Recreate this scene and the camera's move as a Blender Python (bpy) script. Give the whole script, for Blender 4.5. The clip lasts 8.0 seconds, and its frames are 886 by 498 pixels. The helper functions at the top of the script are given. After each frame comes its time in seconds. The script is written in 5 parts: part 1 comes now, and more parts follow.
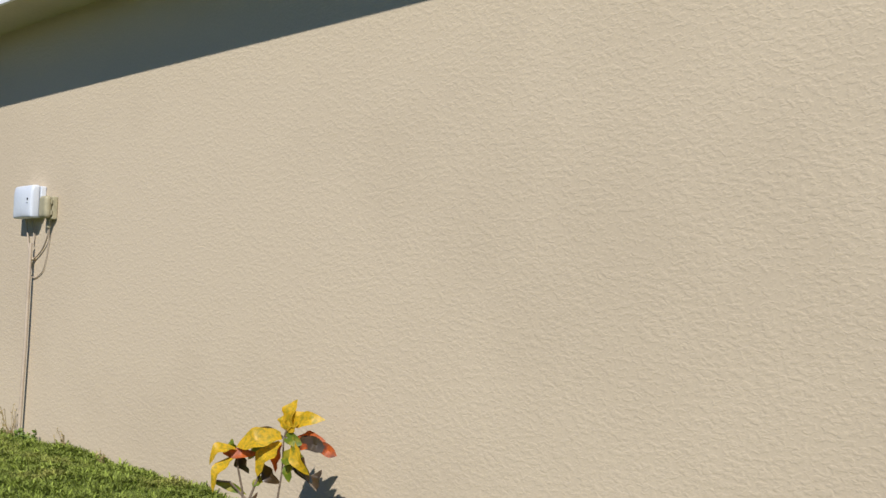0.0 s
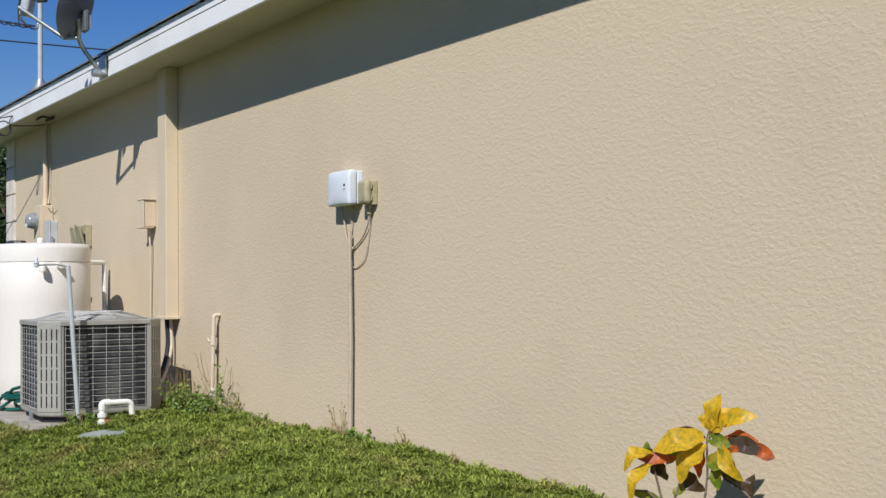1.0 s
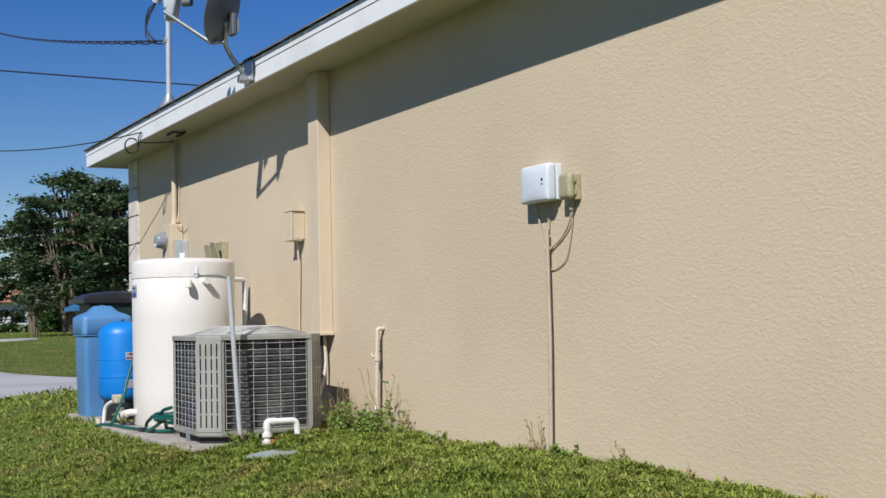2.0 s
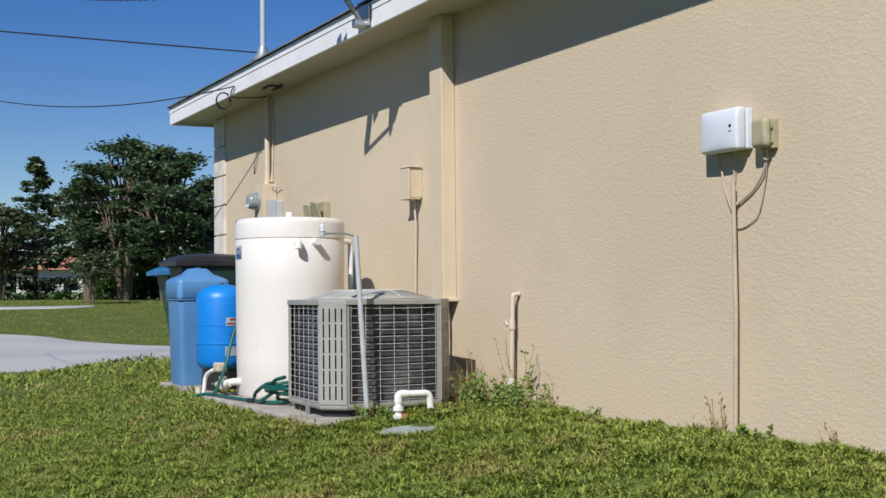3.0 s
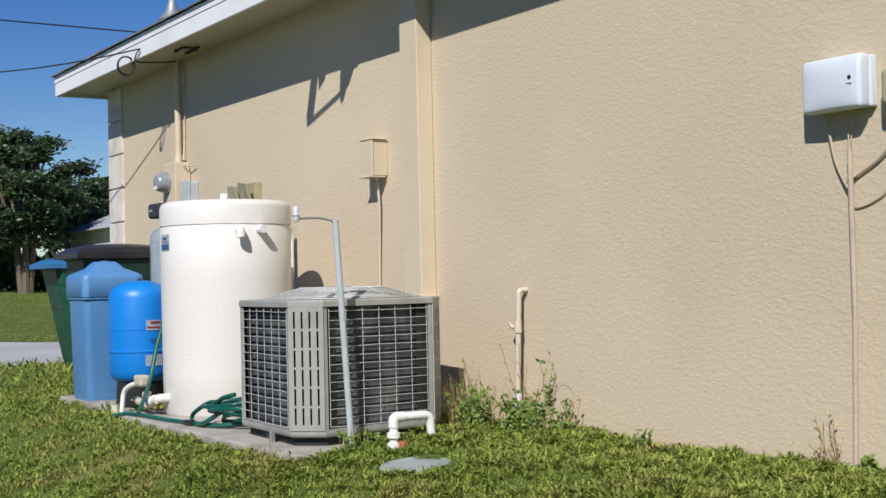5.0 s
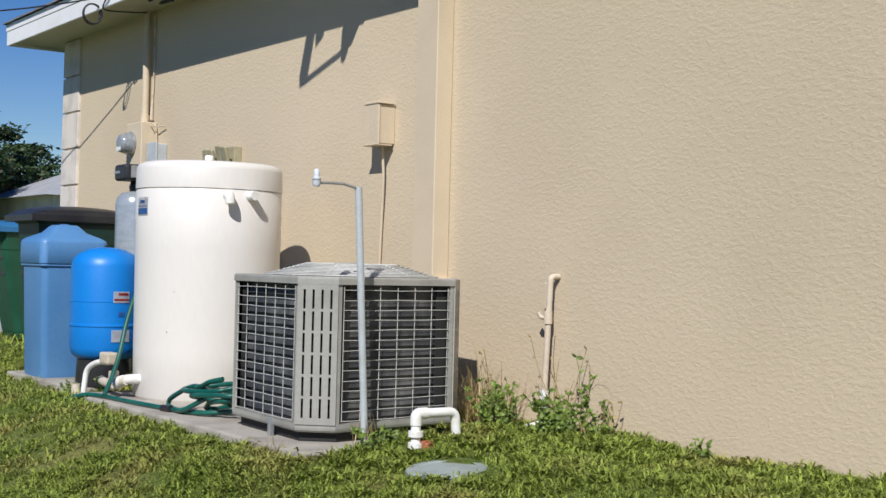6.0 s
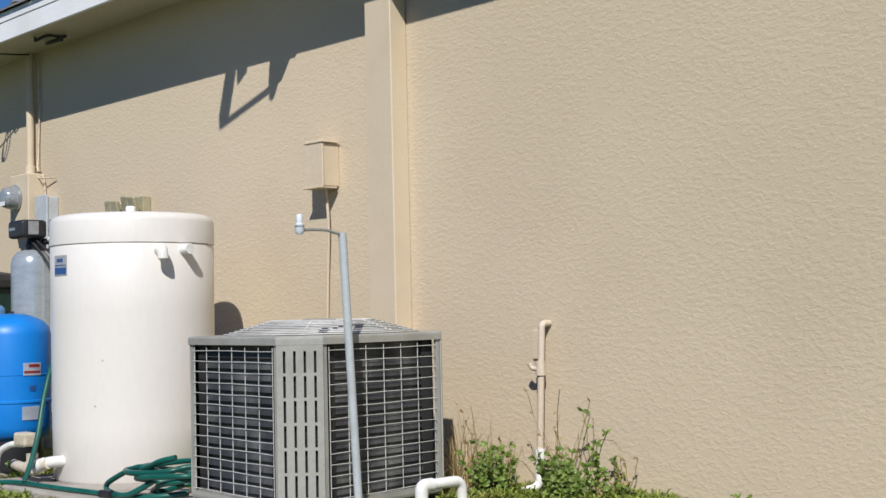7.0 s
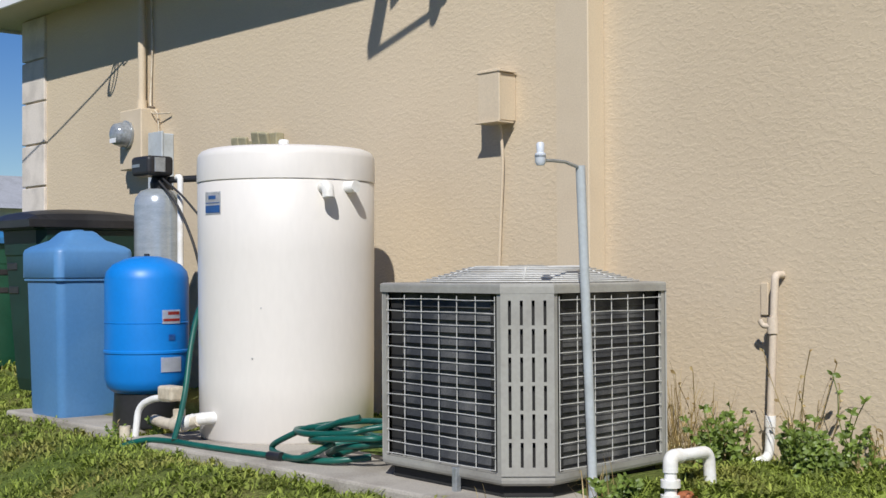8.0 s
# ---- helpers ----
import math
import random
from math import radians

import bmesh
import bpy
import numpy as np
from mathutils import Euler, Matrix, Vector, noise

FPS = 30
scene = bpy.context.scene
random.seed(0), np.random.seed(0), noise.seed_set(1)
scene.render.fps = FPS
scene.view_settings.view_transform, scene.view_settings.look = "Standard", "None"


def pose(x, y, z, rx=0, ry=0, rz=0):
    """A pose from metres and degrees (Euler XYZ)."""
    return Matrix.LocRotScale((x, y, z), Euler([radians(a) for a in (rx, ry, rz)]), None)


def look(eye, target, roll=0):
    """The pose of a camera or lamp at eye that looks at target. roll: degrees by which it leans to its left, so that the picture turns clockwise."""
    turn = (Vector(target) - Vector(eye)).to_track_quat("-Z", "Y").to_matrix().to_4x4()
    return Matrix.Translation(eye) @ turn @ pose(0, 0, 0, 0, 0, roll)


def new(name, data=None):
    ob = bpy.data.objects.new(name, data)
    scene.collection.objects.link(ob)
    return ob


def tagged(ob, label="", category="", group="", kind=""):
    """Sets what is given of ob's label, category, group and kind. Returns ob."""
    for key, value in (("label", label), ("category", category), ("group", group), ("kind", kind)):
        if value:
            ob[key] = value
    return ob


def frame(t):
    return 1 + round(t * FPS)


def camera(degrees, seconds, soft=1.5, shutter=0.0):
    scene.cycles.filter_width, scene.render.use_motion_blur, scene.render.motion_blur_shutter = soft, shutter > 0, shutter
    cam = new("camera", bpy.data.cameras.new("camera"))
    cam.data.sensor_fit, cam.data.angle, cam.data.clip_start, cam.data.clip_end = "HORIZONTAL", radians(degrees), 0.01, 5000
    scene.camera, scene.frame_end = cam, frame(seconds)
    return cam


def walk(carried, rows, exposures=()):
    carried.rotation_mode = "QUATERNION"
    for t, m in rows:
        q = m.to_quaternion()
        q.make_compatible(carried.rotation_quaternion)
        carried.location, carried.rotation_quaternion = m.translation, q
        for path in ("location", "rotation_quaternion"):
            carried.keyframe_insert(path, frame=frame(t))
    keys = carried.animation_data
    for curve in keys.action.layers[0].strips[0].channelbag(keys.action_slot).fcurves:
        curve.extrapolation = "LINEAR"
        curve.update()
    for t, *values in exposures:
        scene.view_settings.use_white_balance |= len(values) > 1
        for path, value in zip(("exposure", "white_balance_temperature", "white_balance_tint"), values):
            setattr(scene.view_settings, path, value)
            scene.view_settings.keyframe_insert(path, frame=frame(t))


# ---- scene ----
cam = camera(37.6, 8.0)
PATH = [
    (0, (0.096, 0.309, 1.05), (-1.427, 1.602, 1.158), 2.35),
    (0.3, (-0.177, 0.226, 1.12), (-1.725, 1.49, 1.211), 2.65),
    (0.5, (-0.397, 0.149, 1.159), (-2.024, 1.312, 1.215), 1.59),
    (0.6, (-0.567, 0.216, 1.109), (-2.261, 1.28, 1.151), -1.6),
    (0.8, (-0.73, 0.077, 1.088), (-2.428, 1.133, 1.135), -4.4),
    (1, (-0.966, 0.104, 1.091), (-2.678, 1.137, 1.149), -0.6),
    (1.3, (-1.244, 0.061, 0.967), (-2.897, 1.183, 1.066), 0.2),
    (1.5, (-1.375, -0.144, 1.013), (-2.965, 1.066, 1.11), -1.1),
    (1.7, (-1.592, -0.154, 1.002), (-3.214, 1.013, 1.088), 0.2),
    (2, (-1.903, -0.239, 0.925), (-3.665, 0.7, 1.038), -1.2),
    (2.2, (-2.13, -0.281, 0.983), (-3.923, 0.6, 1.073), -1.7),
    (3.3, (-3.19, -0.464, 0.861), (-4.982, 0.419, 0.932), -0.4),
    (3.5, (-3.383, -0.45, 0.905), (-5.181, 0.425, 0.974), -0.8),
    (4, (-3.824, -0.456, 0.891), (-5.563, 0.532, 0.893), 0.5),
    (4.5, (-4.2, -0.484, 0.937), (-5.894, 0.579, 0.937), 1.1),
    (4.7, (-4.38, -0.429, 0.949), (-6.084, 0.619, 0.993), -0.8),
    (5.8, (-5.363, -0.371, 0.972), (-6.995, 0.785, 0.991), 0.3),
    (6, (-5.567, -0.405, 0.922), (-7.189, 0.764, 0.951), 1.4),
    (6.3, (-5.837, -0.291, 0.978), (-7.383, 0.975, 1.064), -4.2),
    (6.5, (-6.026, -0.356, 0.987), (-7.558, 0.926, 1.074), -2.0),
    (7, (-6.461, -0.537, 0.949), (-7.922, 0.825, 1.047), -1.3),
    (7.5, (-6.939, -0.607, 0.916), (-8.386, 0.771, 1.011), -1.2),
    (8, (-7.464, -0.653, 0.914), (-8.956, 0.679, 0.948), -0.3),
]
walk(cam, [(t, look(eye, target, roll)) for t, eye, target, roll in PATH], exposures=[(0, 0.04, 6400, 11), (0.5, -0.01, 6350, 10), (2, 0.0, 6350, 10), (4.5, 0.03, 6350, 10), (6, 0.0, 6350, 10), (8, -0.07, 6350, 10)])

# ---- world, sun, exposure ----
SUN_WAY = Vector((-0.89, 1.0, -1.18))
sun = new("sun", bpy.data.lights.new("sun", "SUN"))
sun.data.energy, sun.data.angle, sun.data.color = 5.0, radians(0.53), (1.0, 0.96, 0.90)
sun.matrix_world = look(Vector((0, 0, 30)) - 5 * SUN_WAY, Vector((0, 0, 30)))
world = bpy.data.worlds.new("sky")
scene.world = world
world.use_nodes = True
sky = world.node_tree.nodes.new("ShaderNodeTexSky")
sky.sky_type, sky.sun_disc = "NISHITA", False
sky.sun_elevation, sky.sun_rotation = radians(39.6), radians(135)
sky.altitude, sky.air_density, sky.dust_density, sky.ozone_density = 0, 1.0, 0.0, 2.0
deep = world.node_tree.nodes.new("ShaderNodeHueSaturation")
deep.inputs["Hue"].default_value, deep.inputs["Saturation"].default_value = 0.52, 1.46
clear = world.node_tree.nodes.new("ShaderNodeMapping")
clear.inputs["Location"].default_value, clear.inputs["Scale"].default_value = (0, 0, 0.02), (1, 1, 0.98)
world.node_tree.links.new(world.node_tree.nodes.new("ShaderNodeTexCoord").outputs["Generated"], clear.inputs["Vector"])
world.node_tree.links.new(clear.outputs[0], sky.inputs["Vector"])
world.node_tree.links.new(sky.outputs[0], deep.inputs["Color"])
world.node_tree.links.new(deep.outputs[0], world.node_tree.nodes["Background"].inputs[0])
world.node_tree.nodes["Background"].inputs[1].default_value = 0.08
scene.view_settings.exposure = 0.0


# ---- materials ----
def material(name, colour, rough=0.6, metal=0.0, other=None, scale=3.0, fine=60.0, vary=0.12, bump=0.0, each=0.0, island=0.0, spec=0.5, stretch=(1, 1, 1), blotch=(0.45, 0.65)):
    """A surface with broad stains towards `other`, fine grain, and relief `bump` metres deep."""
    m = bpy.data.materials.new(name)
    m.use_nodes = True
    n, l = m.node_tree.nodes, m.node_tree.links
    b = n["Principled BSDF"]
    b.inputs["Metallic"].default_value = metal
    b.inputs["Specular IOR Level"].default_value = spec
    co = n.new("ShaderNodeTexCoord")
    mp = n.new("ShaderNodeMapping")
    mp.inputs["Scale"].default_value = stretch
    l.new(co.outputs["Object"], mp.inputs["Vector"])
    big, small = n.new("ShaderNodeTexNoise"), n.new("ShaderNodeTexNoise")
    for t, s, d in ((big, scale, 5), (small, fine, 3)):
        t.inputs["Scale"].default_value, t.inputs["Detail"].default_value = s, d
        l.new(mp.outputs[0], t.inputs["Vector"])
    ramp = n.new("ShaderNodeMapRange")
    ramp.inputs["From Min"].default_value, ramp.inputs["From Max"].default_value = blotch
    l.new(big.outputs["Fac"], ramp.inputs["Value"])
    mix = n.new("ShaderNodeMix")
    mix.data_type = "RGBA"
    other = other or tuple(c * 0.8 for c in colour)
    mix.inputs["A"].default_value, mix.inputs["B"].default_value = (*colour, 1), (*other, 1)
    l.new(ramp.outputs[0], mix.inputs["Factor"])
    grain = n.new("ShaderNodeMapRange")
    grain.inputs["From Min"].default_value, grain.inputs["From Max"].default_value = 0.3, 0.7
    grain.inputs["To Min"].default_value, grain.inputs["To Max"].default_value = 1 - vary, 1 + vary
    l.new(small.outputs["Fac"], grain.inputs["Value"])
    value = grain.outputs[0]
    for amount, socket in ((each, "Object Info"), (island, "Geometry")):
        if amount:
            src = n.new("ShaderNodeObjectInfo" if socket == "Object Info" else "ShaderNodeNewGeometry")
            r = n.new("ShaderNodeMapRange")
            r.inputs["To Min"].default_value, r.inputs["To Max"].default_value = 1 - amount, 1 + amount
            l.new(src.outputs["Random" if socket == "Object Info" else "Random Per Island"], r.inputs["Value"])
            mul = n.new("ShaderNodeMath")
            mul.operation = "MULTIPLY"
            l.new(value, mul.inputs[0])
            l.new(r.outputs[0], mul.inputs[1])
            value = mul.outputs[0]
    sc = n.new("ShaderNodeVectorMath")
    sc.operation = "SCALE"
    l.new(mix.outputs["Result"], sc.inputs[0])
    l.new(value, sc.inputs["Scale"])
    l.new(sc.outputs[0], b.inputs["Base Color"])
    rr = n.new("ShaderNodeMapRange")
    rr.inputs["To Min"].default_value, rr.inputs["To Max"].default_value = max(0.03, rough - 0.08), min(1, rough + 0.08)
    l.new(big.outputs["Fac"], rr.inputs["Value"])
    l.new(rr.outputs[0], b.inputs["Roughness"])
    if bump:
        bp = n.new("ShaderNodeBump")
        bp.inputs["Distance"].default_value = bump
        l.new(small.outputs["Fac"], bp.inputs["Height"])
        l.new(bp.outputs[0], b.inputs["Normal"])
    return m


def stucco_material(name, colour, other):
    """Painted skip-trowel stucco: flattened flakes wider than they are tall, over a sandy grain."""
    m = material(name, colour, 0.85, other=other, scale=0.7, fine=90, vary=0.05, spec=0.2)
    n, l = m.node_tree.nodes, m.node_tree.links
    b = n["Principled BSDF"]
    co = n.new("ShaderNodeTexCoord")
    mp = n.new("ShaderNodeMapping")
    mp.inputs["Scale"].default_value = (33, 33, 60)
    mp.inputs["Rotation"].default_value = (0, radians(9), 0)
    l.new(co.outputs["Object"], mp.inputs["Vector"])
    flakes = n.new("ShaderNodeTexNoise")
    flakes.inputs["Scale"].default_value, flakes.inputs["Detail"].default_value = 1.0, 2.2
    flakes.inputs["Roughness"].default_value, flakes.inputs["Distortion"].default_value = 0.5, 0.45
    l.new(mp.outputs[0], flakes.inputs["Vector"])
    cut = n.new("ShaderNodeMapRange")
    cut.interpolation_type = "SMOOTHSTEP"
    cut.inputs["From Min"].default_value, cut.inputs["From Max"].default_value = 0.52, 0.80
    # the flakes lie a little thicker in drifts
    drift = n.new("ShaderNodeTexNoise")
    drift.inputs["Scale"].default_value, drift.inputs["Detail"].default_value = 3.2, 3
    l.new(co.outputs["Object"], drift.inputs["Vector"])
    lift = n.new("ShaderNodeMath")
    lift.operation = "MULTIPLY_ADD"
    l.new(drift.outputs["Fac"], lift.inputs[0])
    lift.inputs[1].default_value = 0.25
    l.new(flakes.outputs["Fac"], lift.inputs[2])
    l.new(lift.outputs[0], cut.inputs["Value"])
    sand = n.new("ShaderNodeTexNoise")
    sand.inputs["Scale"].default_value, sand.inputs["Detail"].default_value = 260, 2
    l.new(co.outputs["Object"], sand.inputs["Vector"])
    add = n.new("ShaderNodeMath")
    add.operation = "MULTIPLY_ADD"
    l.new(sand.outputs["Fac"], add.inputs[0])
    add.inputs[1].default_value = 0.12
    l.new(cut.outputs[0], add.inputs[2])
    bp = n.new("ShaderNodeBump")
    bp.inputs["Strength"].default_value, bp.inputs["Distance"].default_value = 0.30, 0.0031
    l.new(add.outputs[0], bp.inputs["Height"])
    l.new(bp.outputs[0], b.inputs["Normal"])
    return m


def leaf_material(name, colour, other, island=0.3, rough=0.45, scale=14.0, blotch=(0.45, 0.6), glow=0.35):
    """A leaf: mottled colour, and some light shining through the blade."""
    m = material(name, colour, rough, other=other, scale=scale, fine=90, vary=0.12, island=island, blotch=blotch)
    n, l = m.node_tree.nodes, m.node_tree.links
    b, out = n["Principled BSDF"], n["Material Output"]
    tr, mix = n.new("ShaderNodeBsdfTranslucent"), n.new("ShaderNodeMixShader")
    src = b.inputs["Base Color"].links[0].from_socket
    l.new(src, tr.inputs["Color"])
    mix.inputs[0].default_value = glow
    l.new(b.outputs[0], mix.inputs[1])
    l.new(tr.outputs[0], mix.inputs[2])
    l.new(mix.outputs[0], out.inputs["Surface"])
    return m


STUCCO = stucco_material("stucco_beige", (0.598, 0.497, 0.356), (0.556, 0.46, 0.328))
BEIGE = material("beige_paint", (0.605, 0.505, 0.365), 0.6, other=(0.58, 0.48, 0.345), scale=6, fine=120, vary=0.06, bump=0.0006)
CONDUIT = material("weathered_beige_paint", (0.47, 0.39, 0.295), 0.7, other=(0.41, 0.335, 0.25), scale=9, fine=90, vary=0.08)
PIPE_PAINT = material("pale_beige_pipe_paint", (0.60, 0.51, 0.40), 0.6, other=(0.55, 0.46, 0.36), scale=9, fine=90, vary=0.08)
QUOIN = material("pale_stucco", (0.66, 0.60, 0.53), 0.85, scale=5, fine=80, vary=0.08, bump=0.003, each=0.04)
WHITE_TRIM = material("white_trim_paint", (0.80, 0.80, 0.80), 0.5, other=(0.72, 0.72, 0.71), scale=1.5, fine=50, vary=0.04)
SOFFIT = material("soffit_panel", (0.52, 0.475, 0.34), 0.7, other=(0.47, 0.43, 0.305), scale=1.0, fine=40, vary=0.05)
SHINGLE = material("asphalt_shingle", (0.16, 0.155, 0.15), 0.95, other=(0.21, 0.20, 0.19), scale=6, fine=300, vary=0.3, bump=0.003, island=0.25)
CONCRETE = material("concrete", (0.40, 0.37, 0.32), 0.9, other=(0.25, 0.225, 0.19), scale=3, fine=120, vary=0.15, bump=0.002)
ROAD = material("pale_concrete_road", (0.44, 0.43, 0.42), 0.9, other=(0.37, 0.36, 0.35), scale=0.25, fine=25, vary=0.08, bump=0.003)
TANK_WHITE = material("white_fibreglass", (0.73, 0.70, 0.655), 0.40, other=(0.72, 0.685, 0.635), scale=2.0, fine=40, vary=0.015, stretch=(1, 1, 0.35))
PVC = material("white_pvc", (0.80, 0.80, 0.78), 0.35, other=(0.70, 0.68, 0.62), scale=12, fine=80, vary=0.05)
OLD_PVC = material("yellowed_pvc", (0.62, 0.55, 0.43), 0.5, other=(0.45, 0.38, 0.28), scale=14, fine=80, vary=0.1)
BOX_WHITE = material("white_plastic", (0.64, 0.68, 0.73), 0.4, other=(0.60, 0.64, 0.70), scale=6, fine=60, vary=0.03)
BOX_BEIGE = material("aged_beige_plastic", (0.37, 0.335, 0.215), 0.6, other=(0.29, 0.265, 0.17), scale=12, fine=60, vary=0.06)
METAL = material("galvanised_grey", (0.42, 0.45, 0.47), 0.4, 0.6, other=(0.34, 0.36, 0.37), scale=14, fine=90, vary=0.1)
GREY_PVC = material("grey_pvc", (0.46, 0.50, 0.52), 0.45, other=(0.40, 0.43, 0.44), scale=9, fine=80, vary=0.06)
AC_PAINT = material("grey_taupe_enamel", (0.34, 0.335, 0.305), 0.45, other=(0.28, 0.27, 0.245), scale=5, fine=70, vary=0.06)
# near-black that paints the shade in the condenser's gaps and openings
AC_SHADE = material("black_recess_shade", (0.02, 0.02, 0.02), 0.8, fine=30)
AC_COIL = material("dusty_condenser_fins", (0.042, 0.045, 0.050), 0.6, 0.2, other=(0.16, 0.16, 0.155), scale=5, fine=240, vary=0.3, bump=0.002, stretch=(1, 1, 0.6), blotch=(0.45, 0.75))
WIRE = material("coated_wire", (0.58, 0.58, 0.55), 0.5, other=(0.46, 0.46, 0.43), scale=9, fine=40, vary=0.08)
BLACK = material("black_plastic", (0.018, 0.018, 0.02), 0.4, other=(0.03, 0.03, 0.032), scale=4, fine=50, vary=0.1)
RUBBER = material("black_cable", (0.02, 0.02, 0.022), 0.6, fine=50)
BRINE = material("pale_blue_plastic", (0.082, 0.225, 0.46), 0.45, other=(0.10, 0.25, 0.48), scale=3, fine=50, vary=0.04)
BLUE = material("bright_blue_enamel", (0.006, 0.19, 0.60), 0.42, other=(0.008, 0.21, 0.64), scale=3, fine=50, vary=0.03)
GREEN_BIN = material("dark_green_plastic", (0.008, 0.065, 0.034), 0.5, other=(0.011, 0.08, 0.043), scale=4, fine=60, vary=0.08)
DARK_BIN = material("blackish_green_plastic", (0.006, 0.030, 0.022), 0.5, other=(0.009, 0.04, 0.03), scale=4, fine=60, vary=0.08)
BLUE_LID = material("mid_blue_plastic", (0.03, 0.16, 0.36), 0.45, fine=60, vary=0.06)
FILTER = material("glossy_grey_resin", (0.42, 0.46, 0.48), 0.22, 0.35, other=(0.36, 0.40, 0.42), scale=8, fine=60, vary=0.08, stretch=(1, 1, 4))
HOSE = material("green_hose", (0.004, 0.08, 0.062), 0.4, other=(0.008, 0.105, 0.08), scale=9, fine=90, vary=0.1)
GLASS_METER = material("meter_glass", (0.30, 0.32, 0.34), 0.12, 0.2, other=(0.30, 0.33, 0.35), scale=18, fine=60, vary=0.2)
LID_GREEN = material("grey_green_valve_lid", (0.30, 0.34, 0.33), 0.7, other=(0.24, 0.28, 0.26), scale=8, fine=90, vary=0.1, bump=0.001)
STICKER_BLUE = material("printed_blue", (0.07, 0.22, 0.60), 0.4, fine=40, vary=0.05)
STICKER_WHITE = material("printed_white", (0.75, 0.77, 0.80), 0.4, fine=40, vary=0.05)
STICKER_RED = material("printed_red", (0.55, 0.07, 0.05), 0.4, fine=40, vary=0.05)
COPPER = material("rusty_fitting", (0.42, 0.15, 0.07), 0.6, 0.3, fine=90, vary=0.2)
GROUND = material("lawn_soil", (0.095, 0.130, 0.030), 0.95, other=(0.18, 0.165, 0.06), scale=0.9, fine=45, vary=0.45, bump=0.02, spec=0.1, blotch=(0.5, 0.72))
GRASS = leaf_material("grass_blade", (0.243, 0.304, 0.050), (0.39, 0.31, 0.11), island=0.55, scale=1.9, blotch=(0.52, 0.80), glow=0.3, rough=0.78)
WEED = leaf_material("weed_leaf", (0.20, 0.28, 0.055), (0.13, 0.19, 0.035), island=0.35)
DRY = leaf_material("dry_stalk", (0.46, 0.36, 0.17), (0.30, 0.21, 0.09), island=0.3)
CROTON_YELLOW = leaf_material("croton_yellow", (0.66, 0.41, 0.014), (0.36, 0.29, 0.018), scale=60, blotch=(0.44, 0.68), island=0.1, rough=0.5)
CROTON_GREEN = leaf_material("croton_green", (0.13, 0.19, 0.015), (0.30, 0.27, 0.02), scale=24, rough=0.5)
CROTON_RED = leaf_material("croton_red", (0.50, 0.11, 0.02), (0.16, 0.04, 0.015), scale=16, rough=0.5)
CROTON_DARK = leaf_material("croton_dark", (0.05, 0.035, 0.02), (0.09, 0.05, 0.02), scale=12, rough=0.35, glow=0.1)
BARK = material("bark", (0.17, 0.13, 0.09), 0.9, scale=8, fine=60, vary=0.3, bump=0.01)
TREE_LEAF = leaf_material("tree_leaf", (0.036, 0.070, 0.024), (0.062, 0.098, 0.034), island=0.5, scale=0.5, glow=0.2)
TREE_LEAF_OLIVE = leaf_material("tree_leaf_olive", (0.045, 0.075, 0.025), (0.07, 0.075, 0.03), island=0.5, scale=0.5, glow=0.2)
HEDGE = leaf_material("hedge_leaf", (0.045, 0.095, 0.022), (0.07, 0.12, 0.03), island=0.4, scale=1.0, glow=0.2)
TILE = material("terracotta_roof", (0.42, 0.20, 0.12), 0.8, other=(0.34, 0.16, 0.10), scale=1.5, fine=12, vary=0.15)
GREY_ROOF = material("grey_roof", (0.36, 0.37, 0.39), 0.8, other=(0.30, 0.31, 0.32), scale=1.0, fine=12, vary=0.12)
FAR_WALL = material("far_white_wall", (0.66, 0.64, 0.60), 0.9, scale=0.8, fine=14, vary=0.05)
FAR_GLASS = material("far_window_glass", (0.03, 0.04, 0.05), 0.1, fine=4)


# ---- mesh helpers ----
def thing(name, at, label, category, group="", kind=""):
    ob = new(name)
    ob.location, ob.empty_display_size = at, 0.1
    return tagged(ob, label, category, group, kind)


def part(name, bm, mat, parent=None, label="", smooth=False, at=None):
    """Links a bmesh as one mesh object under a thing or a part. Coordinates are the world's; `parent` carries its own place."""
    me = bpy.data.meshes.new(name)
    origin = Vector((0, 0, 0))
    up = parent
    while up:
        origin += Vector(up.location)
        up = up.parent
    place = Vector(at) if at is not None else origin.copy()
    bmesh.ops.translate(bm, verts=bm.verts, vec=-place)
    bmesh.ops.recalc_face_normals(bm, faces=bm.faces)
    for f in bm.faces:
        f.smooth = smooth
    if smooth:
        # end caps and rims stay crisp
        for e in bm.edges:
            if len(e.link_faces) == 2 and e.calc_face_angle(0.0) > 0.8:
                e.smooth = False
    bm.to_mesh(me)
    bm.free()
    me.materials.append(mat)
    ob = new(name, me)
    ob.parent, ob.location = parent, place - origin
    if label:
        ob["label"] = label
    return ob


def box(x0, x1, y0, y1, z0, z1, bevel=0.0, segments=2, bm=None):
    b = bmesh.new()
    bmesh.ops.create_cube(b, size=1)
    for v in b.verts:
        v.co = Vector(((x0 + x1) / 2 + v.co.x * (x1 - x0), (y0 + y1) / 2 + v.co.y * (y1 - y0), (z0 + z1) / 2 + v.co.z * (z1 - z0)))
    if bevel:
        bmesh.ops.bevel(b, geom=b.edges[:], offset=bevel, segments=segments, affect="EDGES", profile=0.5)
    return join(bm, b) if bm else b


def join(bm, b):
    me = bpy.data.meshes.new("tmp")
    b.to_mesh(me)
    b.free()
    bm.from_mesh(me)
    bpy.data.meshes.remove(me)
    return bm


